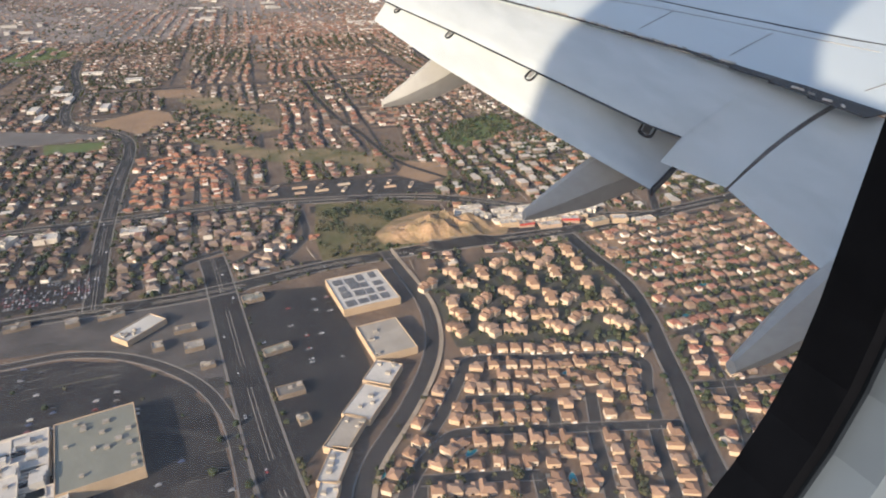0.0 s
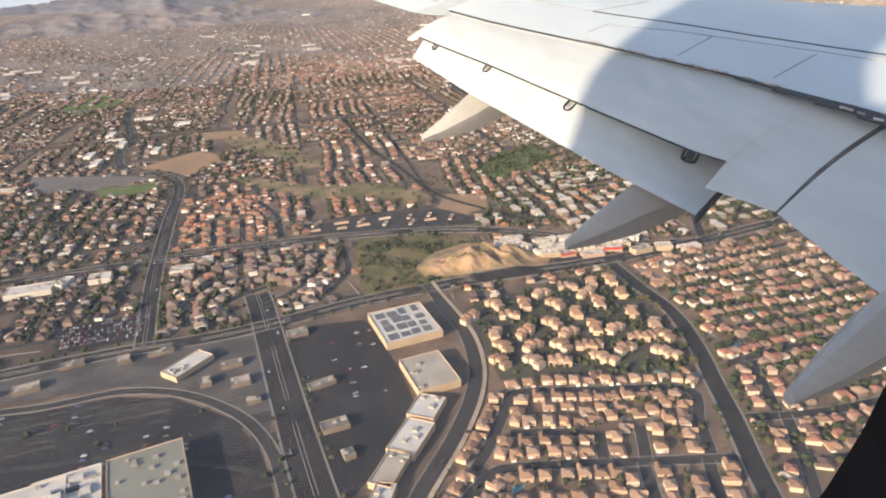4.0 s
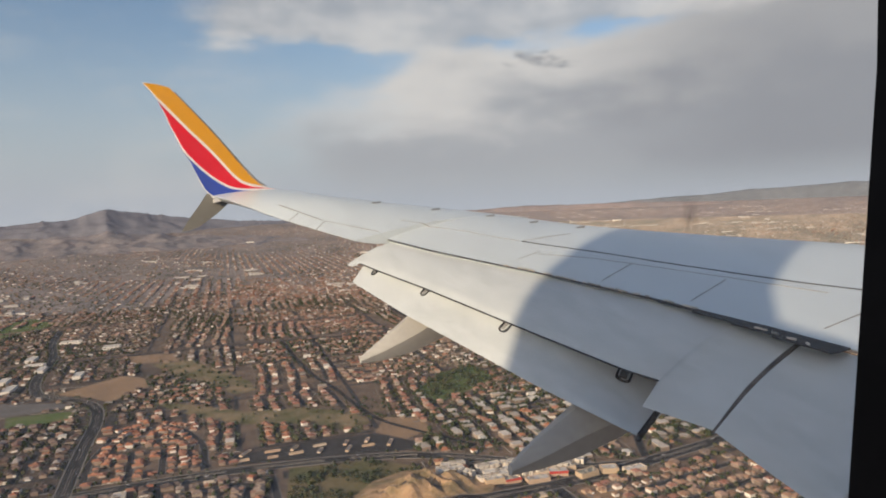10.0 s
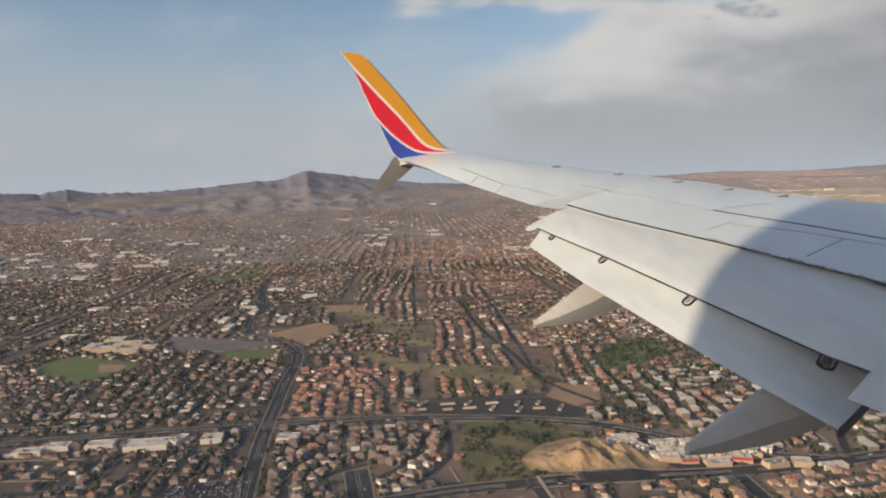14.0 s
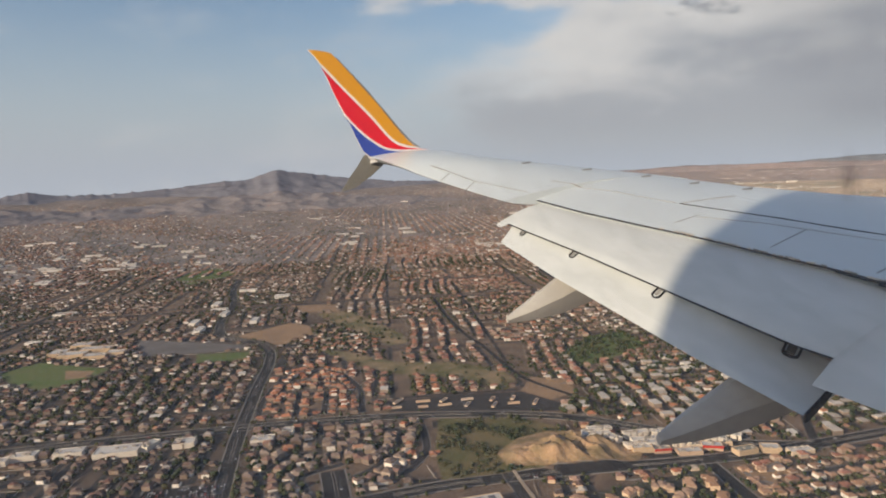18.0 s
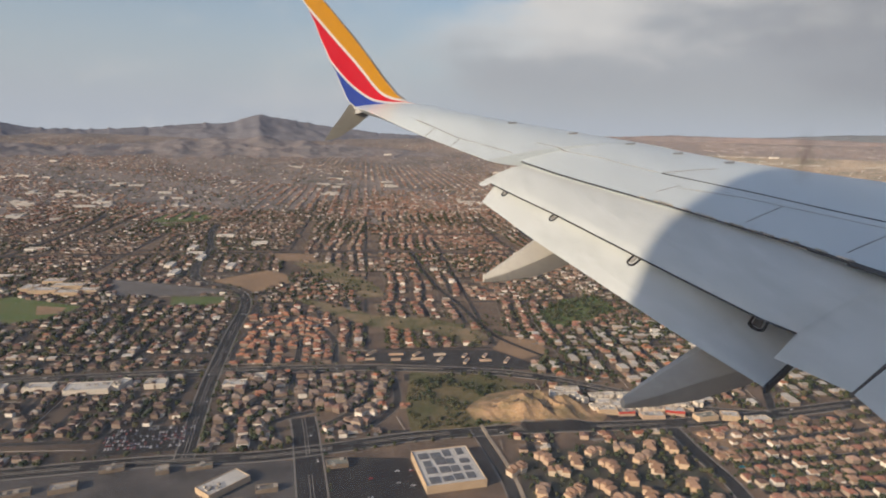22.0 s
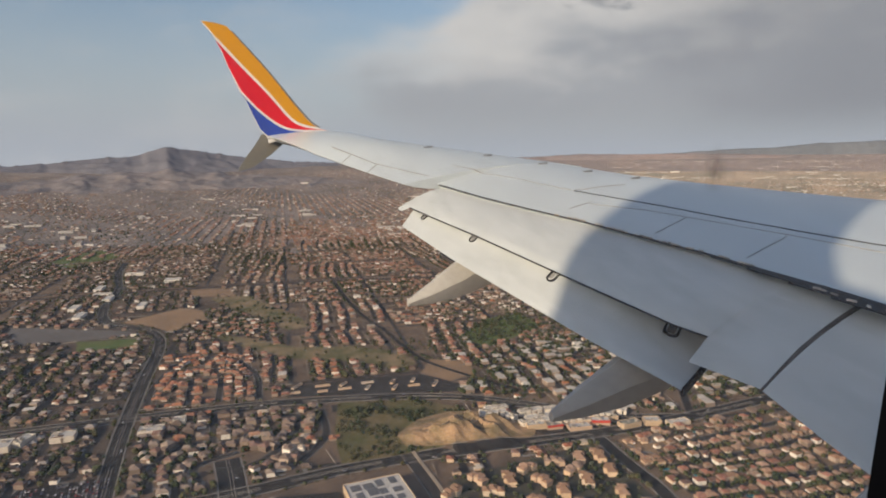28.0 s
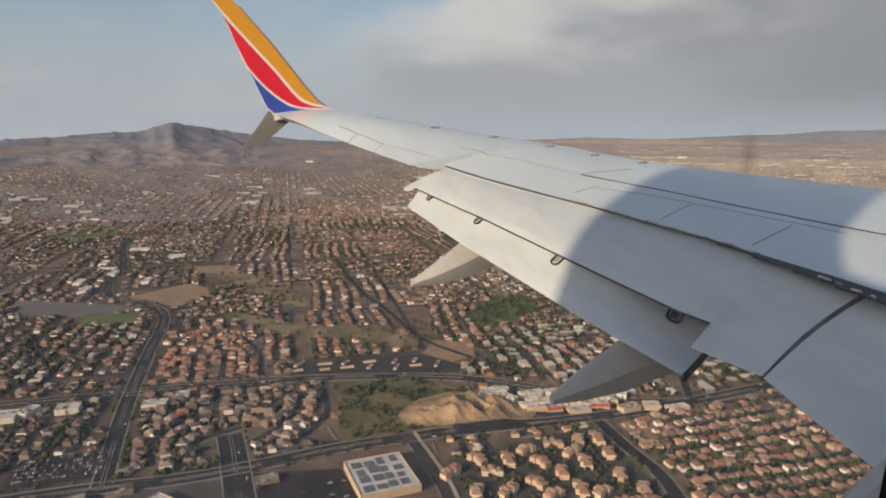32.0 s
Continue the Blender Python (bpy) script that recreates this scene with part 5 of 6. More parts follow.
# ---- larger buildings ----
def building(name, label, category, centre, size, turn, h, wall="shop_wall", roof="roof_white", fascia=None, units=0, panels=False, group=""):
    """A flat-roofed building: walls with a parapet, a recessed roof, rooftop units, on some a coloured fascia and roof panels."""
    w, d = size
    b = tagged(new(name), label, category, group)
    b.matrix_basis = pose(centre[0], centre[1], float(gz(centre[0], centre[1])), 0, 0, turn)
    t = .6
    o = [(-w / 2, -d / 2), (w / 2, -d / 2), (w / 2, d / 2), (-w / 2, d / 2)]
    i = [(-w / 2 + t, -d / 2 + t), (w / 2 - t, -d / 2 + t), (w / 2 - t, d / 2 - t), (-w / 2 + t, d / 2 - t)]
    v = [(x, y, -1) for x, y in o] + [(x, y, h) for x, y in o] + [(x, y, h) for x, y in i] + [(x, y, h - 1.1) for x, y in i]
    f = []
    for k in range(4):
        j = (k + 1) % 4
        f += [(k, j, 4 + j, 4 + k), (4 + k, 4 + j, 8 + j, 8 + k), (8 + k, 8 + j, 12 + j, 12 + k)]
    child("wall", mesh_from("wall", v, f, [M[wall]]), b)
    rv = [(x, y, h - .8) for x, y in i]
    child("roof", mesh_from("roof", rv, [(0, 1, 2, 3)], [M[roof]]), b)
    rg = random.Random(int(centre[0] * 7 + centre[1]))
    for _ in range(units):
        ux, uy, s = rg.uniform(-.42, .42) * w, rg.uniform(-.42, .42) * d, rg.uniform(1.2, 2.4)
        bv = [(ux + sx * s, uy + sy * s * .8, h - .85 + z) for z in (0, 1.8) for sx, sy in ((-1, -1), (1, -1), (1, 1), (-1, 1))]
        child("rooftop_unit", mesh_from("rooftop_unit", bv, [(4, 5, 6, 7), (0, 1, 5, 4), (1, 2, 6, 5), (2, 3, 7, 6), (3, 0, 4, 7)], [M["concrete"]]), b)
    if panels:
        for gx in range(4):
            for gy in range(4):
                x0, y0 = -w / 2 + 4 + gx * (w - 8) / 4 + rg.uniform(0, 3), -d / 2 + 4 + gy * (d - 8) / 4 + rg.uniform(0, 3)
                x1, y1 = x0 + (w - 8) / 4 * rg.uniform(.55, .88), y0 + (d - 8) / 4 * rg.uniform(.55, .88)
                pv = [(x, y, h - .8 + z) for z in (.05, .45) for x, y in ((x0, y0), (x1, y0), (x1, y1), (x0, y1))]
                child("solar_panel", mesh_from("solar_panel", pv, [(4, 5, 6, 7), (0, 1, 5, 4), (1, 2, 6, 5), (2, 3, 7, 6), (3, 0, 4, 7)], [M["solar"]]), b)
    if fascia:
        fv = [(-w / 2 - .25, -d / 2 - .3, h * .55), (w / 2 + .25, -d / 2 - .3, h * .55), (w / 2 + .25, -d / 2 - .3, h + .3), (-w / 2 - .25, -d / 2 - .3, h + .3)]
        fv += [(x, y + .25, z) for x, y, z in fv]
        child("fascia", mesh_from("fascia", fv, [(0, 1, 2, 3), (7, 6, 5, 4), (3, 2, 6, 7), (0, 3, 7, 4), (1, 5, 6, 2)], [M[fascia]]), b)
    return b


building("department_store", "grey-green flat roofed store at the mall", "store", (-176, 391), (54, 77), 18, 10, roof="roof_green", units=14)
for c, s, t, h in (((-298, 364), (60, 46), 18, 10), ((-262, 378), (66, 40), 18, 11), ((-232, 391), (46, 44), 18, 9), ((-256, 340), (52, 46), 18, 10), ((-208, 334), (58, 40), 18, 9), ((-284, 330), (54, 40), 14, 8),
                   ((-236, 358), (40, 36), 18, 12), ((-330, 345), (50, 50), 14, 9), ((-215, 360), (30, 34), 18, 9), ((-310, 310), (60, 44), 14, 10), ((-360, 330), (56, 44), 10, 9), ((-250, 300), (44, 40), 14, 8)):
    building("mall_wing", "white-roofed wing of a shopping mall", "mall", c, s, t, h, wall="wall_white", units=12, group="mall wings")
building("big_box_store", "big store, white roof checkered with dark panels", "store", (23, 585), (58, 68), 14, 8, panels=True, fascia="shop_wall")
building("big_box_store", "tan walled big store with pale grey roof", "store", (38, 493), (39, 54), 14, 7.5, roof="concrete", units=4)
for c, s, t in (((30, 443), (24, 30), -28), ((14, 408), (24, 40), -30), ((-4, 376), (18, 38), -28), ((-13, 345), (15, 34), -20), ((-19, 318), (14, 24), -14)):
    building("strip_shops", "low strip of shops with pale flat roof", "shop", c, s, t, 6, roof=random.choice(["concrete", "roof_white"]), units=3, group="strip shops")
building("restaurant", "white-roofed building with dark roof ring", "shop", (-185, 555), (22, 44), -38, 6, units=5)
for c in ((-58, 499), (-45, 437), (-86, 596), (-34, 400), (-144, 550), (-163, 524), (-131, 518), (-364, 538), (-327, 548), (-300, 583), (-251, 581), (-218, 588), (-115, 486)):
    building("roadside_shop", "small flat-roofed roadside shop", "shop", c, (9 + (c[0] * 5) % 17, 7 + (c[1] * 3) % 9), 14 + (c[0] * 7) % 9, 3.6 + c[1] % 3 * .5, wall="tan_dull", roof=("roof_dull", "concrete", "roof_green", "roof_dull")[c[0] % 4], units=2, group="roadside shops")
rgb = random.Random(21)
for c in ((238, 722), (268, 714), (298, 724), (330, 710), (216, 724), (360, 712), (280, 732), (390, 705), (312, 736)):
    building("industrial_shed", "pale industrial building with white roof", "warehouse", c, (rgb.uniform(18, 30), rgb.uniform(11, 16)), rgb.uniform(-12, 16), rgb.uniform(4.5, 7),
             wall=rgb.choice(["wall_one", "shop_wall"]), roof=rgb.choice(["roof_white", "concrete", "roof_green"]), fascia="sign_red" if c[0] in (298, 238) else None, units=3, group="industrial sheds")
for c, w, t in (((181, 783), 30, 6), ((172, 758), 34, 4), ((166, 770), 18, 4), ((222, 766), 32, 10), ((256, 768), 30, 2), ((228, 746), 36, 6), ((268, 750), 34, 2), ((306, 766), 30, -24), ((330, 752), 28, -30), ((218, 732), 40, 8), ((262, 733), 38, 4), ((304, 742), 34, -8), ((190, 748), 20, -50)):
    row = building("apartment_block", "white flat-roofed apartment row", "apartments", c, (w, 10), t, 7, wall="wall_white", roof="roof_white", units=4, group="apartment rows")
    for k in range(int(w / 8)):
        x0 = -w / 2 + 1.2 + k * (w - 2.4) / int(w / 8)
        child("bay", box_mesh("bay", x0, x0 + 4.6, -7.6, -4.9, -1, 7.5 + k % 2 * .7, M["wall_white"]), row)
        child("window", box_mesh("window", x0 + 4.9, x0 + 6.2, -5.08, -4.9, 1.0, 5.6, M["glass"]), row)
for k in range(13):
    c = (-82 + (k % 7) * 34 + rgb.uniform(-5, 5), 895 + (k // 7) * 24 + rgb.uniform(-4, 4))
    building("carport_row", "long low carport with a grey metal roof", "carport", c, (rgb.uniform(14, 24), 4.6), rgb.choice([8, 60, 70, 12]), 2.4, wall="wall_one", roof=rgb.choice(["solar", "roof_grey_metal", "roof_grey_metal"]), group="carport rows")
for c, s, t in (((-418, 772), (52, 26), 10), ((-342, 790), (26, 20), 10), ((-384, 786), (12, 26), -14), ((-531, 766), (30, 16), 10), ((-559, 750), (34, 14), 10), ((-478, 772), (34, 18), 10), ((-243, 790), (28, 18), 6), ((-216, 815), (14, 16), 6)):
    building("roadside_store", "white-roofed store beside the road", "store", c, s, t, 7, wall="wall_white", units=5, group="roadside stores")
for c, s in (((-742, 1245), (52, 30)), ((-716, 1283), (60, 26)), ((-690, 1230), (44, 26)), ((-764, 1320), (40, 30)), ((-660, 1250), (36, 26)), ((-780, 1262), (30, 40))):
    building("school_building", "white-roofed school building beside the fields", "school", c, s, 6, 8, units=6, group="school buildings")
for c, s in (((-624, 1719), (50, 18)), ((-560, 1590), (46, 16)), ((-600, 1500), (40, 18)), ((-560, 1420), (50, 16)), ((-590, 1640), (40, 20)), ((-459, 1500), (44, 16)), ((-600, 1922), (50, 24)), ((-470, 1806), (40, 30))):
    building("commercial_building", "large pale flat-roofed commercial building", "building", c, s, 95 if s[1] < 19 else 5, 7, wall="wall", roof="roof_white", group="commercial buildings")
for k in range(22):
    az, r = radians(rgb.uniform(-44, 36)), rgb.uniform(1350, 4300)
    building("commercial_building", "large pale flat-roofed commercial building", "building", (r * math.sin(az), r * math.cos(az)), (rgb.uniform(26, 56), rgb.uniform(16, 30)), rgb.uniform(0, 10), rgb.uniform(5, 8),
             wall="wall", roof=rgb.choice(["roof_white", "concrete", "concrete"]), group="commercial buildings")


def far_sheds():
    """Pale sheds and plants on the plain beyond the town."""
    rg = np.random.RandomState(31)
    v = np.array([(sx * 1.7, sy * .32, z) for z in (-.2, .16) for sx, sy in ((-1, -1), (1, -1), (1, 1), (-1, 1))])
    f = np.array([(4, 5, 6, 7), (0, 1, 5, 4), (1, 2, 6, 5), (2, 3, 7, 6), (3, 0, 4, 7)])
    n = 4200
    az, r = np.radians(rg.uniform(6, 49, n)), 2900 + 1850 * rg.uniform(0, 1, n) ** .7
    r = np.where(rg.uniform(size=n) < .55, np.round(r / 170) * 170 + rg.uniform(-14, 14, n), r)
    la, lr = np.radians(rg.uniform(-45, 4, 190)), rg.uniform(2600, 3900, 190)
    az, r = np.concatenate([az, la]), np.concatenate([r, lr])
    x, y = r * np.sin(az), r * np.cos(az)
    busy = np.sin(az * 31 + np.sin(r * .009)) + np.sin(r * .013 + az * 9) + rg.uniform(-1.2, 1.2, len(x)) > .35
    x, y = x[busy], y[busy]
    a, b = spread((v, f), x, y, -.3 + rg.choice([0, 0, 0, 1.57], len(x)) + rg.uniform(-.15, .15, len(x)), rg.uniform(4, 12, len(x)) * rg.choice([.7, .8, 1.0, 2.4], len(x)) * np.clip((EYE - gz(x, y)) / EYE * 1.3, .35, 1), gz(x, y))
    tagged(new("far_sheds", fast_mesh("far_sheds", a, b, [M["roof_white"]])), "many small white sheds on the distant plain", "sheds", kind="stuff")


far_sheds()


def far_warehouses():
    """Long pale warehouses in blocks where the plain meets the foothills."""
    rg = random.Random(77)
    for az, r, n in ((-33, 2750, 5), (-29.5, 2900, 6), (-27, 2680, 5), (-24, 3050, 5), (-21.5, 2820, 4), (-17, 3100, 4), (-36, 3000, 5), (-9, 2900, 3), (-3, 3050, 4), (3, 2700, 3), (-31, 2450, 4), (-22, 2500, 3)):
        for k in range(n):
            a = radians(az + rg.uniform(-1.6, 1.6))
            q = r + 130 + rg.uniform(-110, 110)
            k2 = float((EYE - gz(q * math.sin(a), q * math.cos(a))) / EYE)
            building("far_warehouse", "long pale warehouse on the far plain", "warehouse", (q * math.sin(a), q * math.cos(a)), (rg.uniform(30, 80) * k2, rg.uniform(14, 26) * k2), 13 + rg.choice([0, 0, 90]), rg.uniform(7, 10) * k2, wall="roof_white", roof=rg.choice(["roof_white", "concrete", "kerb"]), group="far warehouses")


far_warehouses()


# ---- the condominium clusters ----
CONDO_AT = [(92, 586), (122, 608), (132, 582), (177, 622), (185, 595), (210, 631), (225, 612), (262, 638), (262, 604), (231, 589), (201, 572), (256, 560), (268, 532), (266, 510), (255, 481), (222, 496), (245, 512), (192, 508), (197, 484), (166, 513),
            (157, 488), (140, 518), (134, 492), (112, 523), (111, 548), (104, 498), (140, 545), (226, 532), (170, 556), (240, 636), (209, 540), (180, 534), (154, 604)]


def condos():
    rg = random.Random(5)

    def row_of(steps):
        out = []
        for dx, dy, w, d, h in steps:
            for a, b, c, e in house_shape(w, d, h, 1.7, "plain"):
                out.append(([(x + dx, y + dy, z) for x, y, z in a], b, [(x + dx, y + dy, z) for x, y, z in c], e))
        return out
    shapes = [joined(row_of([(-7, 0, 7, 9.5, 5.8), (0, 2.2, 7, 10, 6.4), (7, -.5, 7, 9.5, 5.6)])), joined(row_of([(-9.5, -1.5, 7, 9, 5.6), (-3.2, 1, 6.5, 10, 6.2), (3.2, -1, 6.5, 10, 6.3), (9, 3, 7, 9, 5.7)]))]
    meshes = [(mesh_from("wall", a, b, [M["wall_one"]]), mesh_from("roof", c, [tuple(dict.fromkeys(q)) for q in d], [M["one_tan"]])) for a, b, c, d in shapes]
    for x, y in CONDO_AT:
        k = rg.randint(0, 1)
        h = tagged(new("condominium"), "orange-tan stucco condominium block with tile roof", "apartments", "condominium blocks")
        h.matrix_basis = pose(x, y, 0, 0, 0, rg.choice([-12, 78, 33, -57]) + rg.uniform(-5, 5))
        child("wall", meshes[k][0], h)
        child("roof", meshes[k][1], h)


condos()


def mall_details():
    rg = random.Random(8)
    for ob in [o for o in scene.objects if o.name.startswith("mall_wing")]:
        for _ in range(5):
            x, y, w, d = rg.uniform(-17, 17), rg.uniform(-12, 12), rg.uniform(4, 11), rg.uniform(4, 8)
            child("roof_block", box_mesh("roof_block", x - w / 2, x + w / 2, y - d / 2, y + d / 2, 7, 10.5 + rg.uniform(0, 2.5), M["roof_white"]), ob)
        child("skylight", box_mesh("skylight", -9, 9, -1.2, 1.2, 7.5, 10.8, M["glass"]), ob)
    rim = mesh_from("rim", *pool_ring(4.2, 5.0), [M["concrete"]])
    water = mesh_from("water", *pool_disc(4.2), [M["pool"]])
    sel = np.where((np.hypot(HX, HY) < 1000) & (HX > 0))[0]
    for i in rg.sample(list(sel), 46):
        p = tagged(new("swimming_pool"), "small blue garden pool behind a house", "pool", "garden pools")
        a = HA[i]
        p.matrix_basis = pose(HX[i] - math.sin(a) * 10, HY[i] + math.cos(a) * 10, float(gz(HX[i], HY[i])) + .2, 0, 0, math.degrees(a))
        child("rim", rim, p)
        child("water", water, p)


def pool_curve(r):
    return [(r * (1 + .25 * math.cos(2 * t)) * math.cos(t), r * .62 * math.sin(t) + .5 * math.cos(2 * t)) for t in (k * math.pi / 9 for k in range(18))]


def pool_ring(a, b):
    i, o = pool_curve(a), pool_curve(b)
    v = [(x, y, .12) for x, y in i + o] + [(x, y, -.4) for x, y in i + o]
    return v, [(k, (k + 1) % 18, 18 + (k + 1) % 18, 18 + k) for k in range(18)] + [(18 + k, 18 + (k + 1) % 18, 54 + (k + 1) % 18, 54 + k) for k in range(18)]


def pool_disc(a):
    return [(x, y, .02) for x, y in pool_curve(a)], [tuple(range(18))]


mall_details()


# ---- mountains and far hills ----
def mountains():
    def skyline(a):
        return np.interp(a, [-62, -40, -36, -34.3, -32.6, -30.8, -27, -22.4, -18.9, -16.9, -16.2, -15.7, -15.0, -14.35, -13.8, -12.4, -9.6, -4.3, 1, 6, 9, 14, 21, 27, 33, 38, 43, 56],
                         [.1, -.2, -.4, -.5, -.2, -.55, -.62, -.34, .02, .06, .24, .5, .62, .88, .72, .54, .1, -.5, -.7, -.45, -.1, -.2, .0, -.05, .15, .25, .5, .7])

    def sheet(name, a0, a1, step, r0, r1, n, height, mat, label):
        az, rs = np.arange(a0, a1, step), np.linspace(r0, r1, n)
        v = []
        for a in az:
            for j, r in enumerate(rs):
                x, y = r * math.sin(radians(a)), r * math.cos(radians(a))
                v.append((x, y, height(a, r, j / (n - 1), x, y)))
        i, j = np.meshgrid(np.arange(len(az) - 1), np.arange(n - 1), indexing="ij")
        q = np.stack([i * n + j, (i + 1) * n + j, (i + 1) * n + j + 1, i * n + j + 1], -1).reshape(-1, 4)
        me = fast_mesh(name, np.array(v), q, [M[mat]])
        me.polygons.foreach_set("use_smooth", np.ones(len(me.polygons), dtype=bool))
        tagged(new(name, me), label, "mountains", kind="structure")

    def folds(a, u, lateral, radial):
        return noise.ridged_multi_fractal(Vector((a * lateral, u * radial, 7.0)), .9, 2.1, 5, 1.0, 2.0) - 1.1

    def range_z(a, r, u, x, y):
        el = float(skyline(a)) + (.10 * noise.noise(Vector((a * 1.7, 0, 3))) + .09 * noise.noise(Vector((a * 4, 1, 3)))) * u ** 6
        el += -2.6 * (1 - u) ** 1.2 + .5 * folds(a + u * 2, u, .3, 3.0) * u * (1 - u) * 2 + .2 * noise.noise(Vector((a * .5, u * 5, 9))) * (1 - u)
        return EYE + r * math.tan(radians(el))

    def foot_z(a, r, u, x, y):
        top = float(np.interp(a, [-60, -36, -30, -24, -19, -14, -9, -3, 4, 12], [-1.2, -1.3, -1.9, -1.7, -1.3, -1.1, -1.5, -1.9, -2.3, -4.0])) + .25 * noise.noise(Vector((a * .6, 4, 3)))
        low = math.degrees(math.atan2(float(gz(x, y)) - 16 - EYE, r))
        s = min(1, u * 1.15)
        el = low + max(0, top - low) * s ** 1.5 + .36 * folds(a, u, .38, 5.0) * s * (1.15 - s) * 2.2
        return EYE + r * math.tan(radians(el))

    sheet("mountain_range", -62, 9, .14, 4450, 4860, 40, range_z, "mountain", "bare desert mountain ridge, blue-grey with haze in its colour")
    sheet("foothills", -62, 12, .15, 3900, 4440, 64, foot_z, "foothill", "bare reddish-brown foothills, haze in their colour")
    def ridge(a, u, tops):
        top = float(np.interp(a, [p[0] for p in tops], [p[1] for p in tops])) - .34 + .05 * noise.noise(Vector((a * .9, 0, 3))) + .03 * noise.noise(Vector((a * 3, 1, 3)))
        s = min(1, u * 1.1)
        return top * s - 1.6 * (1 - s) + .12 * folds(a, u, .3, 3.0) * s * (1 - s) * 2

    sheet("near_hills", 4, 40, .25, 4600, 4740, 12, lambda a, r, u, x, y: EYE + r * math.tan(radians(ridge(a, u, [(4, -.9), (8, -.35), (12, .02), (16, -.05), (20, .16), (25, .1), (30, .1), (36, -.1), (40, -.6)]))), "rose_hills", "low rose-brown desert hills, haze in their colour")
    sheet("far_hills", 22, 58, .25, 4760, 4890, 12, lambda a, r, u, x, y: EYE + r * math.tan(radians(ridge(a, u, [(22, -.3), (27, .12), (32, .42), (35, .5), (38, .78), (41, .85), (45, 1.05), (50, .95), (58, 1.1)]))), "hills", "blue-grey hills beyond the plain, haze in their colour")


mountains()


# ---- trees ----
def crown_clump(rg, r):
    t = (1 + 5 ** .5) / 2
    v = np.array([(-1, t, 0), (1, t, 0), (-1, -t, 0), (1, -t, 0), (0, -1, t), (0, 1, t), (0, -1, -t), (0, 1, -t), (t, 0, -1), (t, 0, 1), (-t, 0, -1), (-t, 0, 1)], float)
    v /= np.linalg.norm(v[0])
    f = np.array([(0, 11, 5), (0, 5, 1), (0, 1, 7), (0, 7, 10), (0, 10, 11), (1, 5, 9), (5, 11, 4), (11, 10, 2), (10, 7, 6), (7, 1, 8), (3, 9, 4), (3, 4, 2), (3, 2, 6), (3, 6, 8), (3, 8, 9), (4, 9, 5), (2, 4, 11), (6, 2, 10), (8, 6, 7), (9, 8, 1)])
    return v * r * rg.uniform(.65, 1.25, (12, 1)), f


def scatter_trees():
    rg = np.random.RandomState(9)
    # garden trees stand behind and beside the houses
    tx, ty = [], []
    r = np.hypot(HX, HY)
    lush = 2.8 * np.where((HX > 40) & (HY > 850), 2.0, np.where(inside(HX, HY, WHITE_T), 2.2, np.where(HX < -280, 1.9, np.where(r < 640, .5, 1.2))))
    leafy = np.clip(.9 + 1.2 * np.sin(HX * .0105 + 1) * np.sin(HY * .0085 + .8 * np.sin(HX * .004)), .25, 2.2)
    for k in range(4):
        on = rg.uniform(size=len(HX)) < lush / 4 * leafy
        back, side = rg.uniform(6.5, 13, len(HX)) * rg.choice([1, 1, -1], len(HX)), rg.uniform(-8, 8, len(HX))
        tx.append((HX + np.cos(HA) * side - np.sin(HA) * back)[on])
        ty.append((HY + np.sin(HA) * side + np.cos(HA) * back)[on])
    n = 17000
    az, fr = np.radians(rg.uniform(-50, 60, n)), np.sqrt(rg.uniform(2300 ** 2, 4000 ** 2, n))
    tx.append(fr * np.sin(az))
    ty.append(fr * np.cos(az))
    for poly, count in ((CONDO, 420), (AREAS[4][1], 1500), (WHITE_T, 500), (AREAS[7][1], 160), (AREAS[8][1], 160), (AREAS[16][1], 420), ([(100, 1010), (60, 1110), (130, 1160), (205, 1110), (190, 1000)], 130)):
        xs, ys = [p[0] for p in poly], [p[1] for p in poly]
        sx, sy = rg.uniform(min(xs), max(xs), count), rg.uniform(min(ys), max(ys), count)
        ok = inside(sx, sy, poly) & (~inside(sx, sy, AREAS[5][1]) | (rg.uniform(size=count) < .16))
        if poly is AREAS[4][1]:
            ok &= np.sin(sx * .09 + 2 * np.sin(sy * .05)) + np.sin(sy * .11 + sx * .03) + rg.uniform(-.6, .6, count) > -.1
        tx.append(sx[ok])
        ty.append(sy[ok])
    for p, w in SMOOTH[:6]:
        pp = np.array(p)
        d = np.gradient(pp, axis=0)
        d /= np.hypot(d[:, 0], d[:, 1])[:, None]
        for sg in (-1, 1):
            on = rg.uniform(size=len(pp)) < .55
            tx.append((pp[:, 0] + d[:, 1] * sg * (w / 2 + 4) + rg.uniform(-1.5, 1.5, len(pp)))[on])
            ty.append((pp[:, 1] - d[:, 0] * sg * (w / 2 + 4) + rg.uniform(-1.5, 1.5, len(pp)))[on])
    gx, gy = np.meshgrid(np.arange(-400, -70, 34.0), np.arange(240, 510, 30.0))
    gx, gy = (gx + rg.uniform(-5, 5, gx.shape)).ravel(), (gy + rg.uniform(-5, 5, gy.shape)).ravel()
    ok = inside(gx, gy, PARKING_W) & ~((gx < -130) & (gy > 300) & (gy < 440)) & (rg.uniform(size=len(gx)) < .5)
    x, y = np.concatenate(tx + [gx[ok]]), np.concatenate(ty + [gy[ok]])
    keep = np.ones(len(x), bool)
    for a in AREAS:
        if a[0] not in ("scrubland", "condo_grounds", "open_desert", "golf_course", "parking_lot"):
            keep &= ~inside(x, y, a[1])
    for p, w in SMOOTH:
        keep &= ~near_line(x, y, p[::3] + [p[-1]], w / 2 + 1.5)
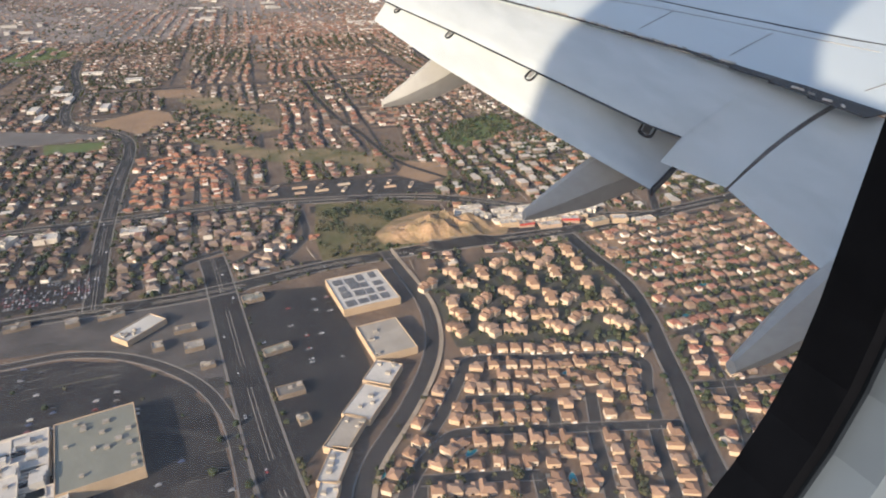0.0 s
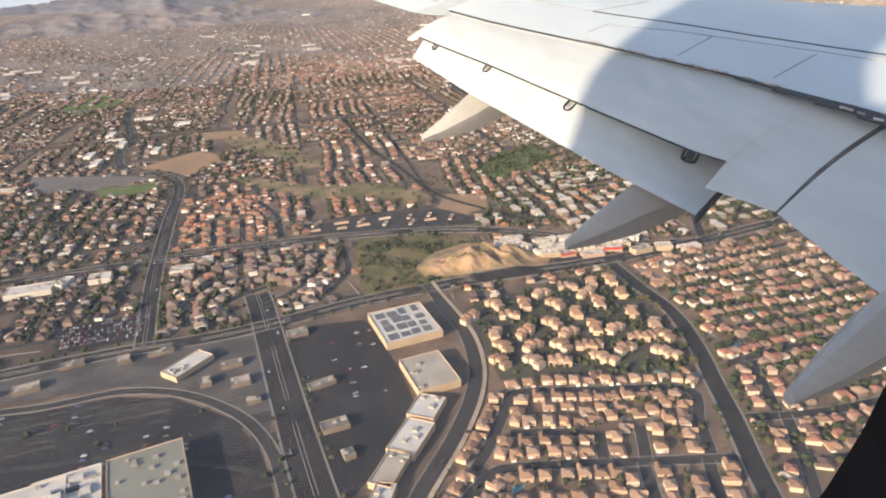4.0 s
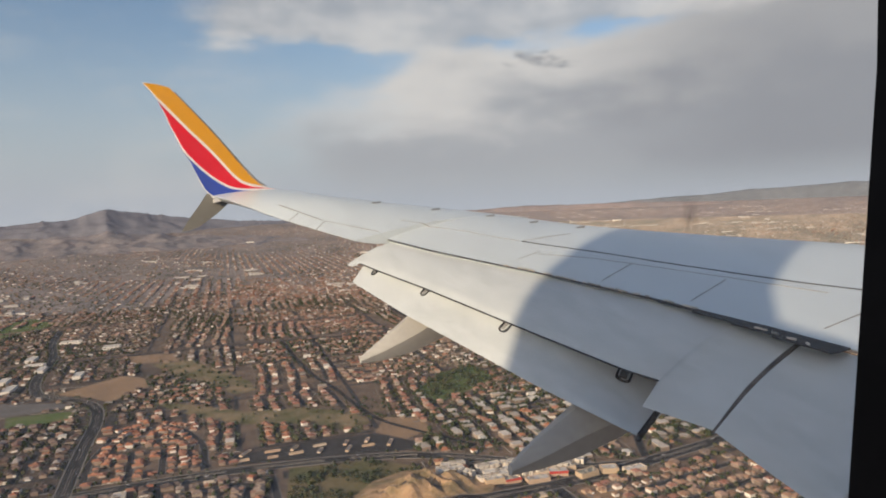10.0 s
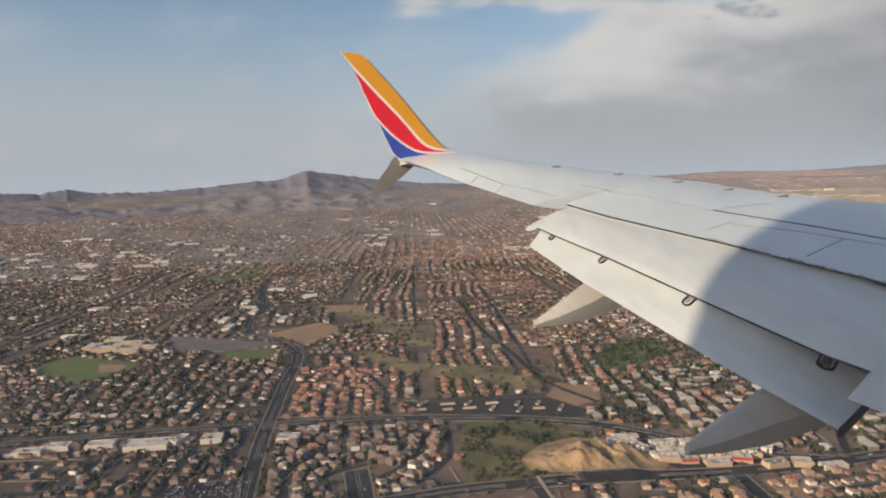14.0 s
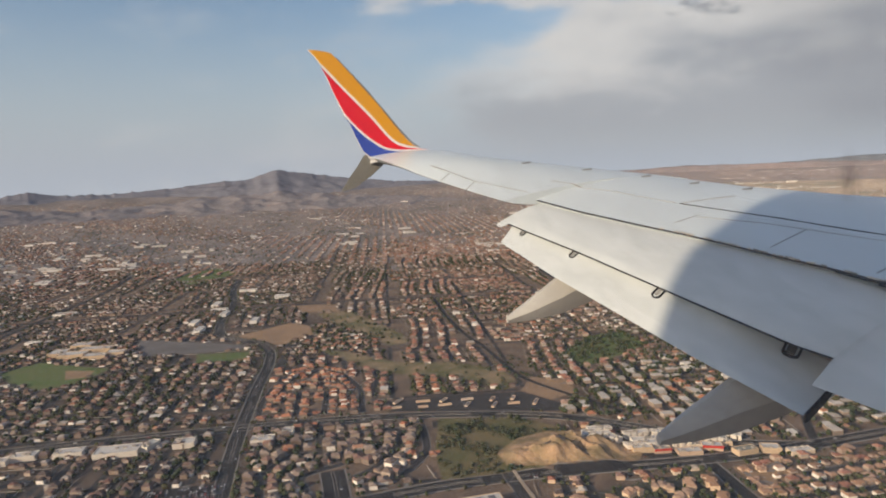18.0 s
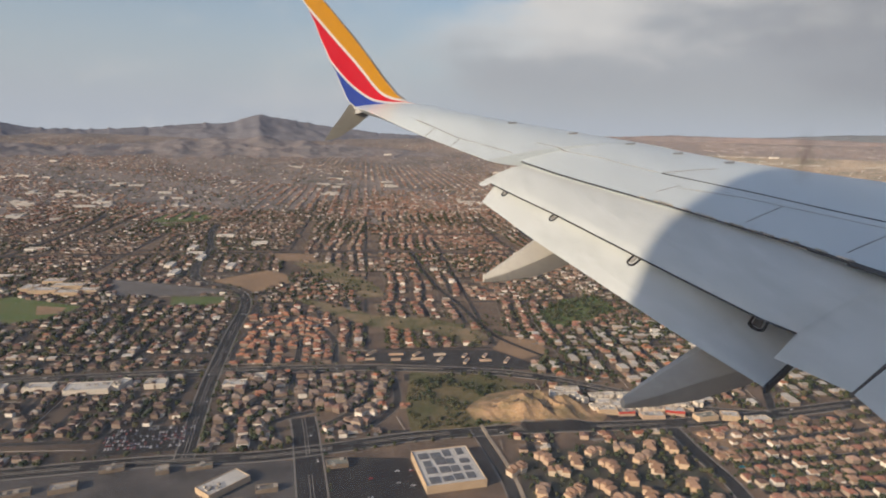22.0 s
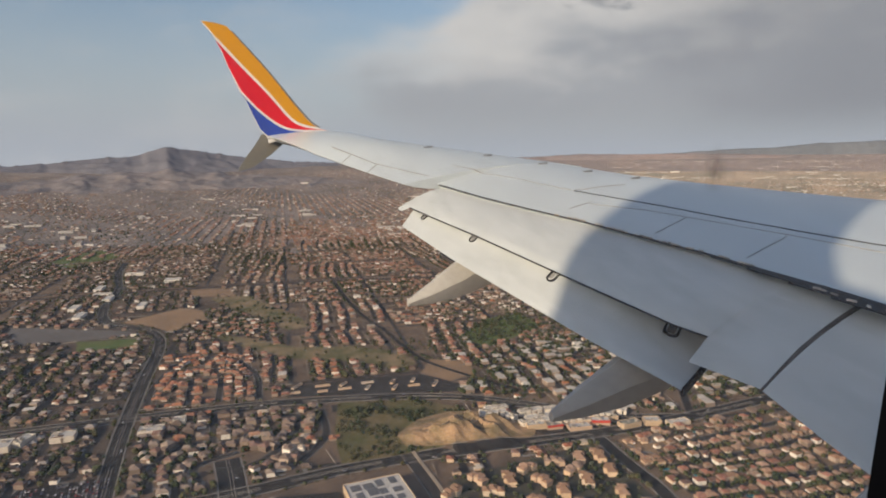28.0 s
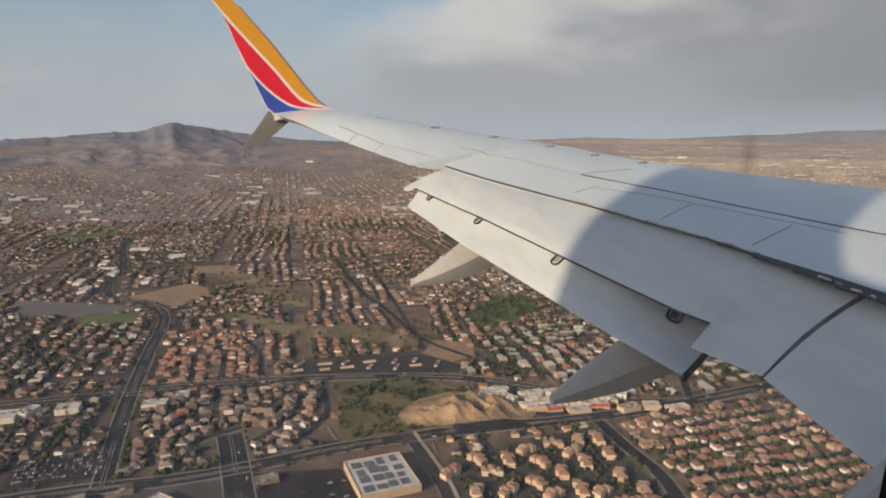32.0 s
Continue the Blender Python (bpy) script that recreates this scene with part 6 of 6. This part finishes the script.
    for ob in [q for q in scene.objects if q.name.split(".")[0] in ("big_box_store", "apartment_block", "roadside_store", "mall_wing", "department_store", "strip_shops")]:
        p = ob.matrix_basis.translation
        keep &= np.hypot(x - p.x, y - p.y) > 15
    x, y = x[keep], y[keep]
    size = rg.uniform(1.3, 3.1, len(x)) * np.clip((EYE - gz(x, y)) / EYE * 1.15, .35, 1)
    size = np.where(inside(x, y, AREAS[4][1]), size * rg.uniform(.35, 1.1, len(x)), size)
    size = np.where(inside(x, y, WHITE_T), size * 1.4, size)
    size *= np.clip(1.05 + .35 * np.sin(x * .0105 + 1) * np.sin(y * .0085 + .8 * np.sin(x * .004)), .8, 1.35)
    V, F, nv = [], [], 0
    near = np.zeros(len(x), bool)
    near[np.argsort(np.hypot(x - 100, y - 330))[:160]] = True
    for k in range(8):
        sel = (np.arange(len(x)) % 8 == k) & ~near
        v, f = crown_clump(rg, 1.0)
        v[:, 2] = v[:, 2] * .9 + .95
        v2, f2 = crown_clump(rg, .62)
        v2 += (.6, .35, .8)
        if k < 5:
            vv, ff = v, f
        else:
            vv, ff = np.concatenate([v, v2]), np.concatenate([f, f2 + 12])
        a, b = spread((vv, ff), x[sel], y[sel], rg.uniform(0, 6.28, sel.sum()), size[sel], gz(x[sel], y[sel]))
        V.append(a)
        F.append(b + nv)
        nv += len(a)
    tagged(new("town_trees", fast_mesh("town_trees", np.concatenate(V), np.concatenate(F), [M["leaf"]])), "many dark green garden and street trees", "trees", kind="stuff")
    trunk = mesh_from("trunk", *tree_trunk(), [M["trunk"]])
    crowns = []
    for k in range(5):
        cv, cf, m = [], [], 0
        for _ in range(9):
            a, b = crown_clump(rg, rg.uniform(.35, .6))
            a += rg.normal(0, .42, 3) * (1, 1, .6) + (0, 0, 1.25)
            cv.append(a)
            cf.append(b + m)
            m += 12
        crowns.append(fast_mesh("crown", np.concatenate(cv), np.concatenate(cf), [M["leaf"]]))
    for j, i in enumerate(np.where(near)[0]):
        t = tagged(new("tree"), "dark green leafy garden tree beside the houses", "tree", "garden trees")
        t.matrix_basis = Matrix.LocRotScale((x[i], y[i], gz(x[i], y[i])), Euler((0, 0, rg.uniform(0, 6.28))), Vector((1, 1, 1)) * float(size[i]))
        child("trunk", trunk, t)
        child("crown", crowns[j % 5], t)


def tree_trunk():
    v, f = [], []
    for z, r in ((-.3, .12), (.5, .09), (1.1, .05)):
        v += [(r * math.cos(k * 1.047), r * math.sin(k * 1.047), z) for k in range(6)]
    for i in range(2):
        f += [(i * 6 + k, i * 6 + (k + 1) % 6, i * 6 + 6 + (k + 1) % 6, i * 6 + 6 + k) for k in range(6)]
    return v, f


scatter_trees()


# ---- cars ----
def cars():
    def loft(profile, half):
        v = [(x, s * w, z) for s in (-1, 1) for x, z, w in profile]
        n = len(profile)
        return v, [tuple(range(n))[::-1], tuple(range(n, 2 * n))] + [(i, (i + 1) % n, n + (i + 1) % n, n + i) for i in range(n)]
    body = mesh_from("body", *loft([(-2.2, .35, .85), (2.2, .35, .85), (2.25, .75, .88), (1.1, .92, .9), (-2.1, .98, .88)], .9), [M["car"]])
    cabin = mesh_from("cabin", *loft([(-1.9, .95, .85), (1.0, .9, .85), (.3, 1.45, .7), (-1.4, 1.45, .7)], .8), [M["glass"]])
    roof = mesh_from("roof", *loft([(-1.35, 1.44, .68), (.25, 1.44, .68), (.2, 1.52, .62), (-1.3, 1.52, .62)], .8), [M["car"]])
    wheel = mesh_from("wheel", [(.33 * math.cos(k * .785), s * .11, .33 + .33 * math.sin(k * .785)) for s in (-1, 1) for k in range(8)],
                      [tuple(range(8))[::-1], tuple(range(8, 16))] + [(k, (k + 1) % 8, 8 + (k + 1) % 8, 8 + k) for k in range(8)], [M["rubber"]])
    rg = random.Random(13)
    spots = []
    for row in range(6):
        for k in range(26):
            if rg.random() < .10:
                spots.append((-80 + row * 13 + k * .55, 600 - k * 5.4 + row * 1.5, 14, "parked car in the asphalt lot"))
    for row in range(7):
        for k in range(28):
            if rg.random() < .62:
                spots.append((-338 + k * 3.1 + row * .8, 620 + row * 8.5 + k * .5, 100, "car parked in the crowded lot"))
    for n, step in ((0, 6), (1, 9), (3, 9), (4, 9)):
        line, w = SMOOTH[n]
        for i in range(4, min(len(line) - 2, 90), step):
            (x0, y0), (x1, y1) = line[i], line[i + 1]
            a = math.degrees(math.atan2(y1 - y0, x1 - x0))
            off = rg.choice([-.34, -.2, .2, .34]) * w
            spots.append((x0 + math.sin(radians(a)) * off, y0 - math.cos(radians(a)) * off, a, "car driving along the wide road"))
    for x, y, a, label in spots:
        if "parked" in label and not any(inside(np.array([x]), np.array([y]), p)[0] for p in (PARKING_E, PARKING_W, AREAS[3][1])):
            continue
        c = tagged(new("car"), label, "car", "cars of the town")
        c.matrix_basis = pose(x, y, .3, 0, 0, a)
        child("body", body, c)
        child("cabin", cabin, c)
        child("roof", roof, c)
        for wx in (-1.4, 1.4):
            for wy in (-.82, .82):
                child("wheel", wheel, c, at=pose(wx, wy, 0))
    rows = Strips()
    for k in range(9):
        for j in range(4):
            rows.add([(-380 + k * 30, 455 + j * 13 + k * 3), (-366 + k * 30, 458 + j * 13 + k * 3)], -.12, .12, .3)
    for j in range(5):
        rows.add([(-130 + j * 9, 300 + j * 26), (-100 + j * 9, 306 + j * 26)], -.12, .12, .3)
    tagged(new("bay_markings", rows.mesh("bay_markings", M["kerb"])), "worn white parking bay lines", "markings", kind="structure")


cars()


def parked_rows():
    """The crowded bays of the mall's lots."""
    rg = np.random.RandomState(41)
    x, y, a = [], [], []
    for u in np.arange(-220, 220, 15.0):
        for w in np.arange(-190, 200, 2.9):
            if (int((w + 300) / 60) + int(u / 15)) % 4 == 0:
                continue
            px, py = -230 + u * math.cos(.2) - w * math.sin(.2), 370 + u * math.sin(.2) + w * math.cos(.2)
            x.append(px)
            y.append(py)
    x, y = np.array(x), np.array(y)
    busy = np.clip(.05 + .16 * np.sin(x * .031 + 1) * np.sin(y * .034), .008, .2)
    keep = inside(x, y, PARKING_W) & (rg.uniform(size=len(x)) < busy) & ~near_line(x, y, SMOOTH[0][0][::3], 18)
    for o in [q for q in scene.objects if q.name.split(".")[0] in ("mall_wing", "department_store", "strip_shops", "restaurant", "roadside_shop")]:
        p = o.matrix_basis.translation
        half = max((max(abs(c[0]), abs(c[1])) for ch in o.children for c in ch.bound_box), default=40)
        keep &= (np.hypot(x - p.x, y - p.y) > half + 5)
    x, y = x[keep], y[keep]
    prof = [(-2.2, .1), (2.2, .1), (2.25, .7), (1.1, .9), (.3, 1.4), (-1.4, 1.4), (-2.1, .95)]
    v = np.array([(px, s * .88, pz) for s in (-1, 1) for px, pz in prof])
    f = np.array([(0, 1, 2, 3), (0, 3, 4, 5), (0, 5, 6, 6), (10, 9, 8, 7), (12, 11, 10, 7), (13, 13, 12, 7)] + [(i, 7 + i, 7 + (i + 1) % 7, (i + 1) % 7) for i in range(7)])
    p, q = spread((v, f), x, y, rg.uniform(-.03, .03, len(x)) + 1.77 - 1.57 + np.where(rg.uniform(size=len(x)) < .5, 0, math.pi), np.ones(len(x)), np.full(len(x), .25))
    tri = np.concatenate([q[q[:, 0] != q[:, 1]][:, [0, 1, 2]], q[q[:, 2] != q[:, 3]][:, [0, 2, 3]]])
    tagged(new("parked_cars", fast_mesh("parked_cars", p, tri, [M["car_many"]])), "many cars parked in rows on the mall's asphalt", "cars", kind="stuff")


parked_rows()
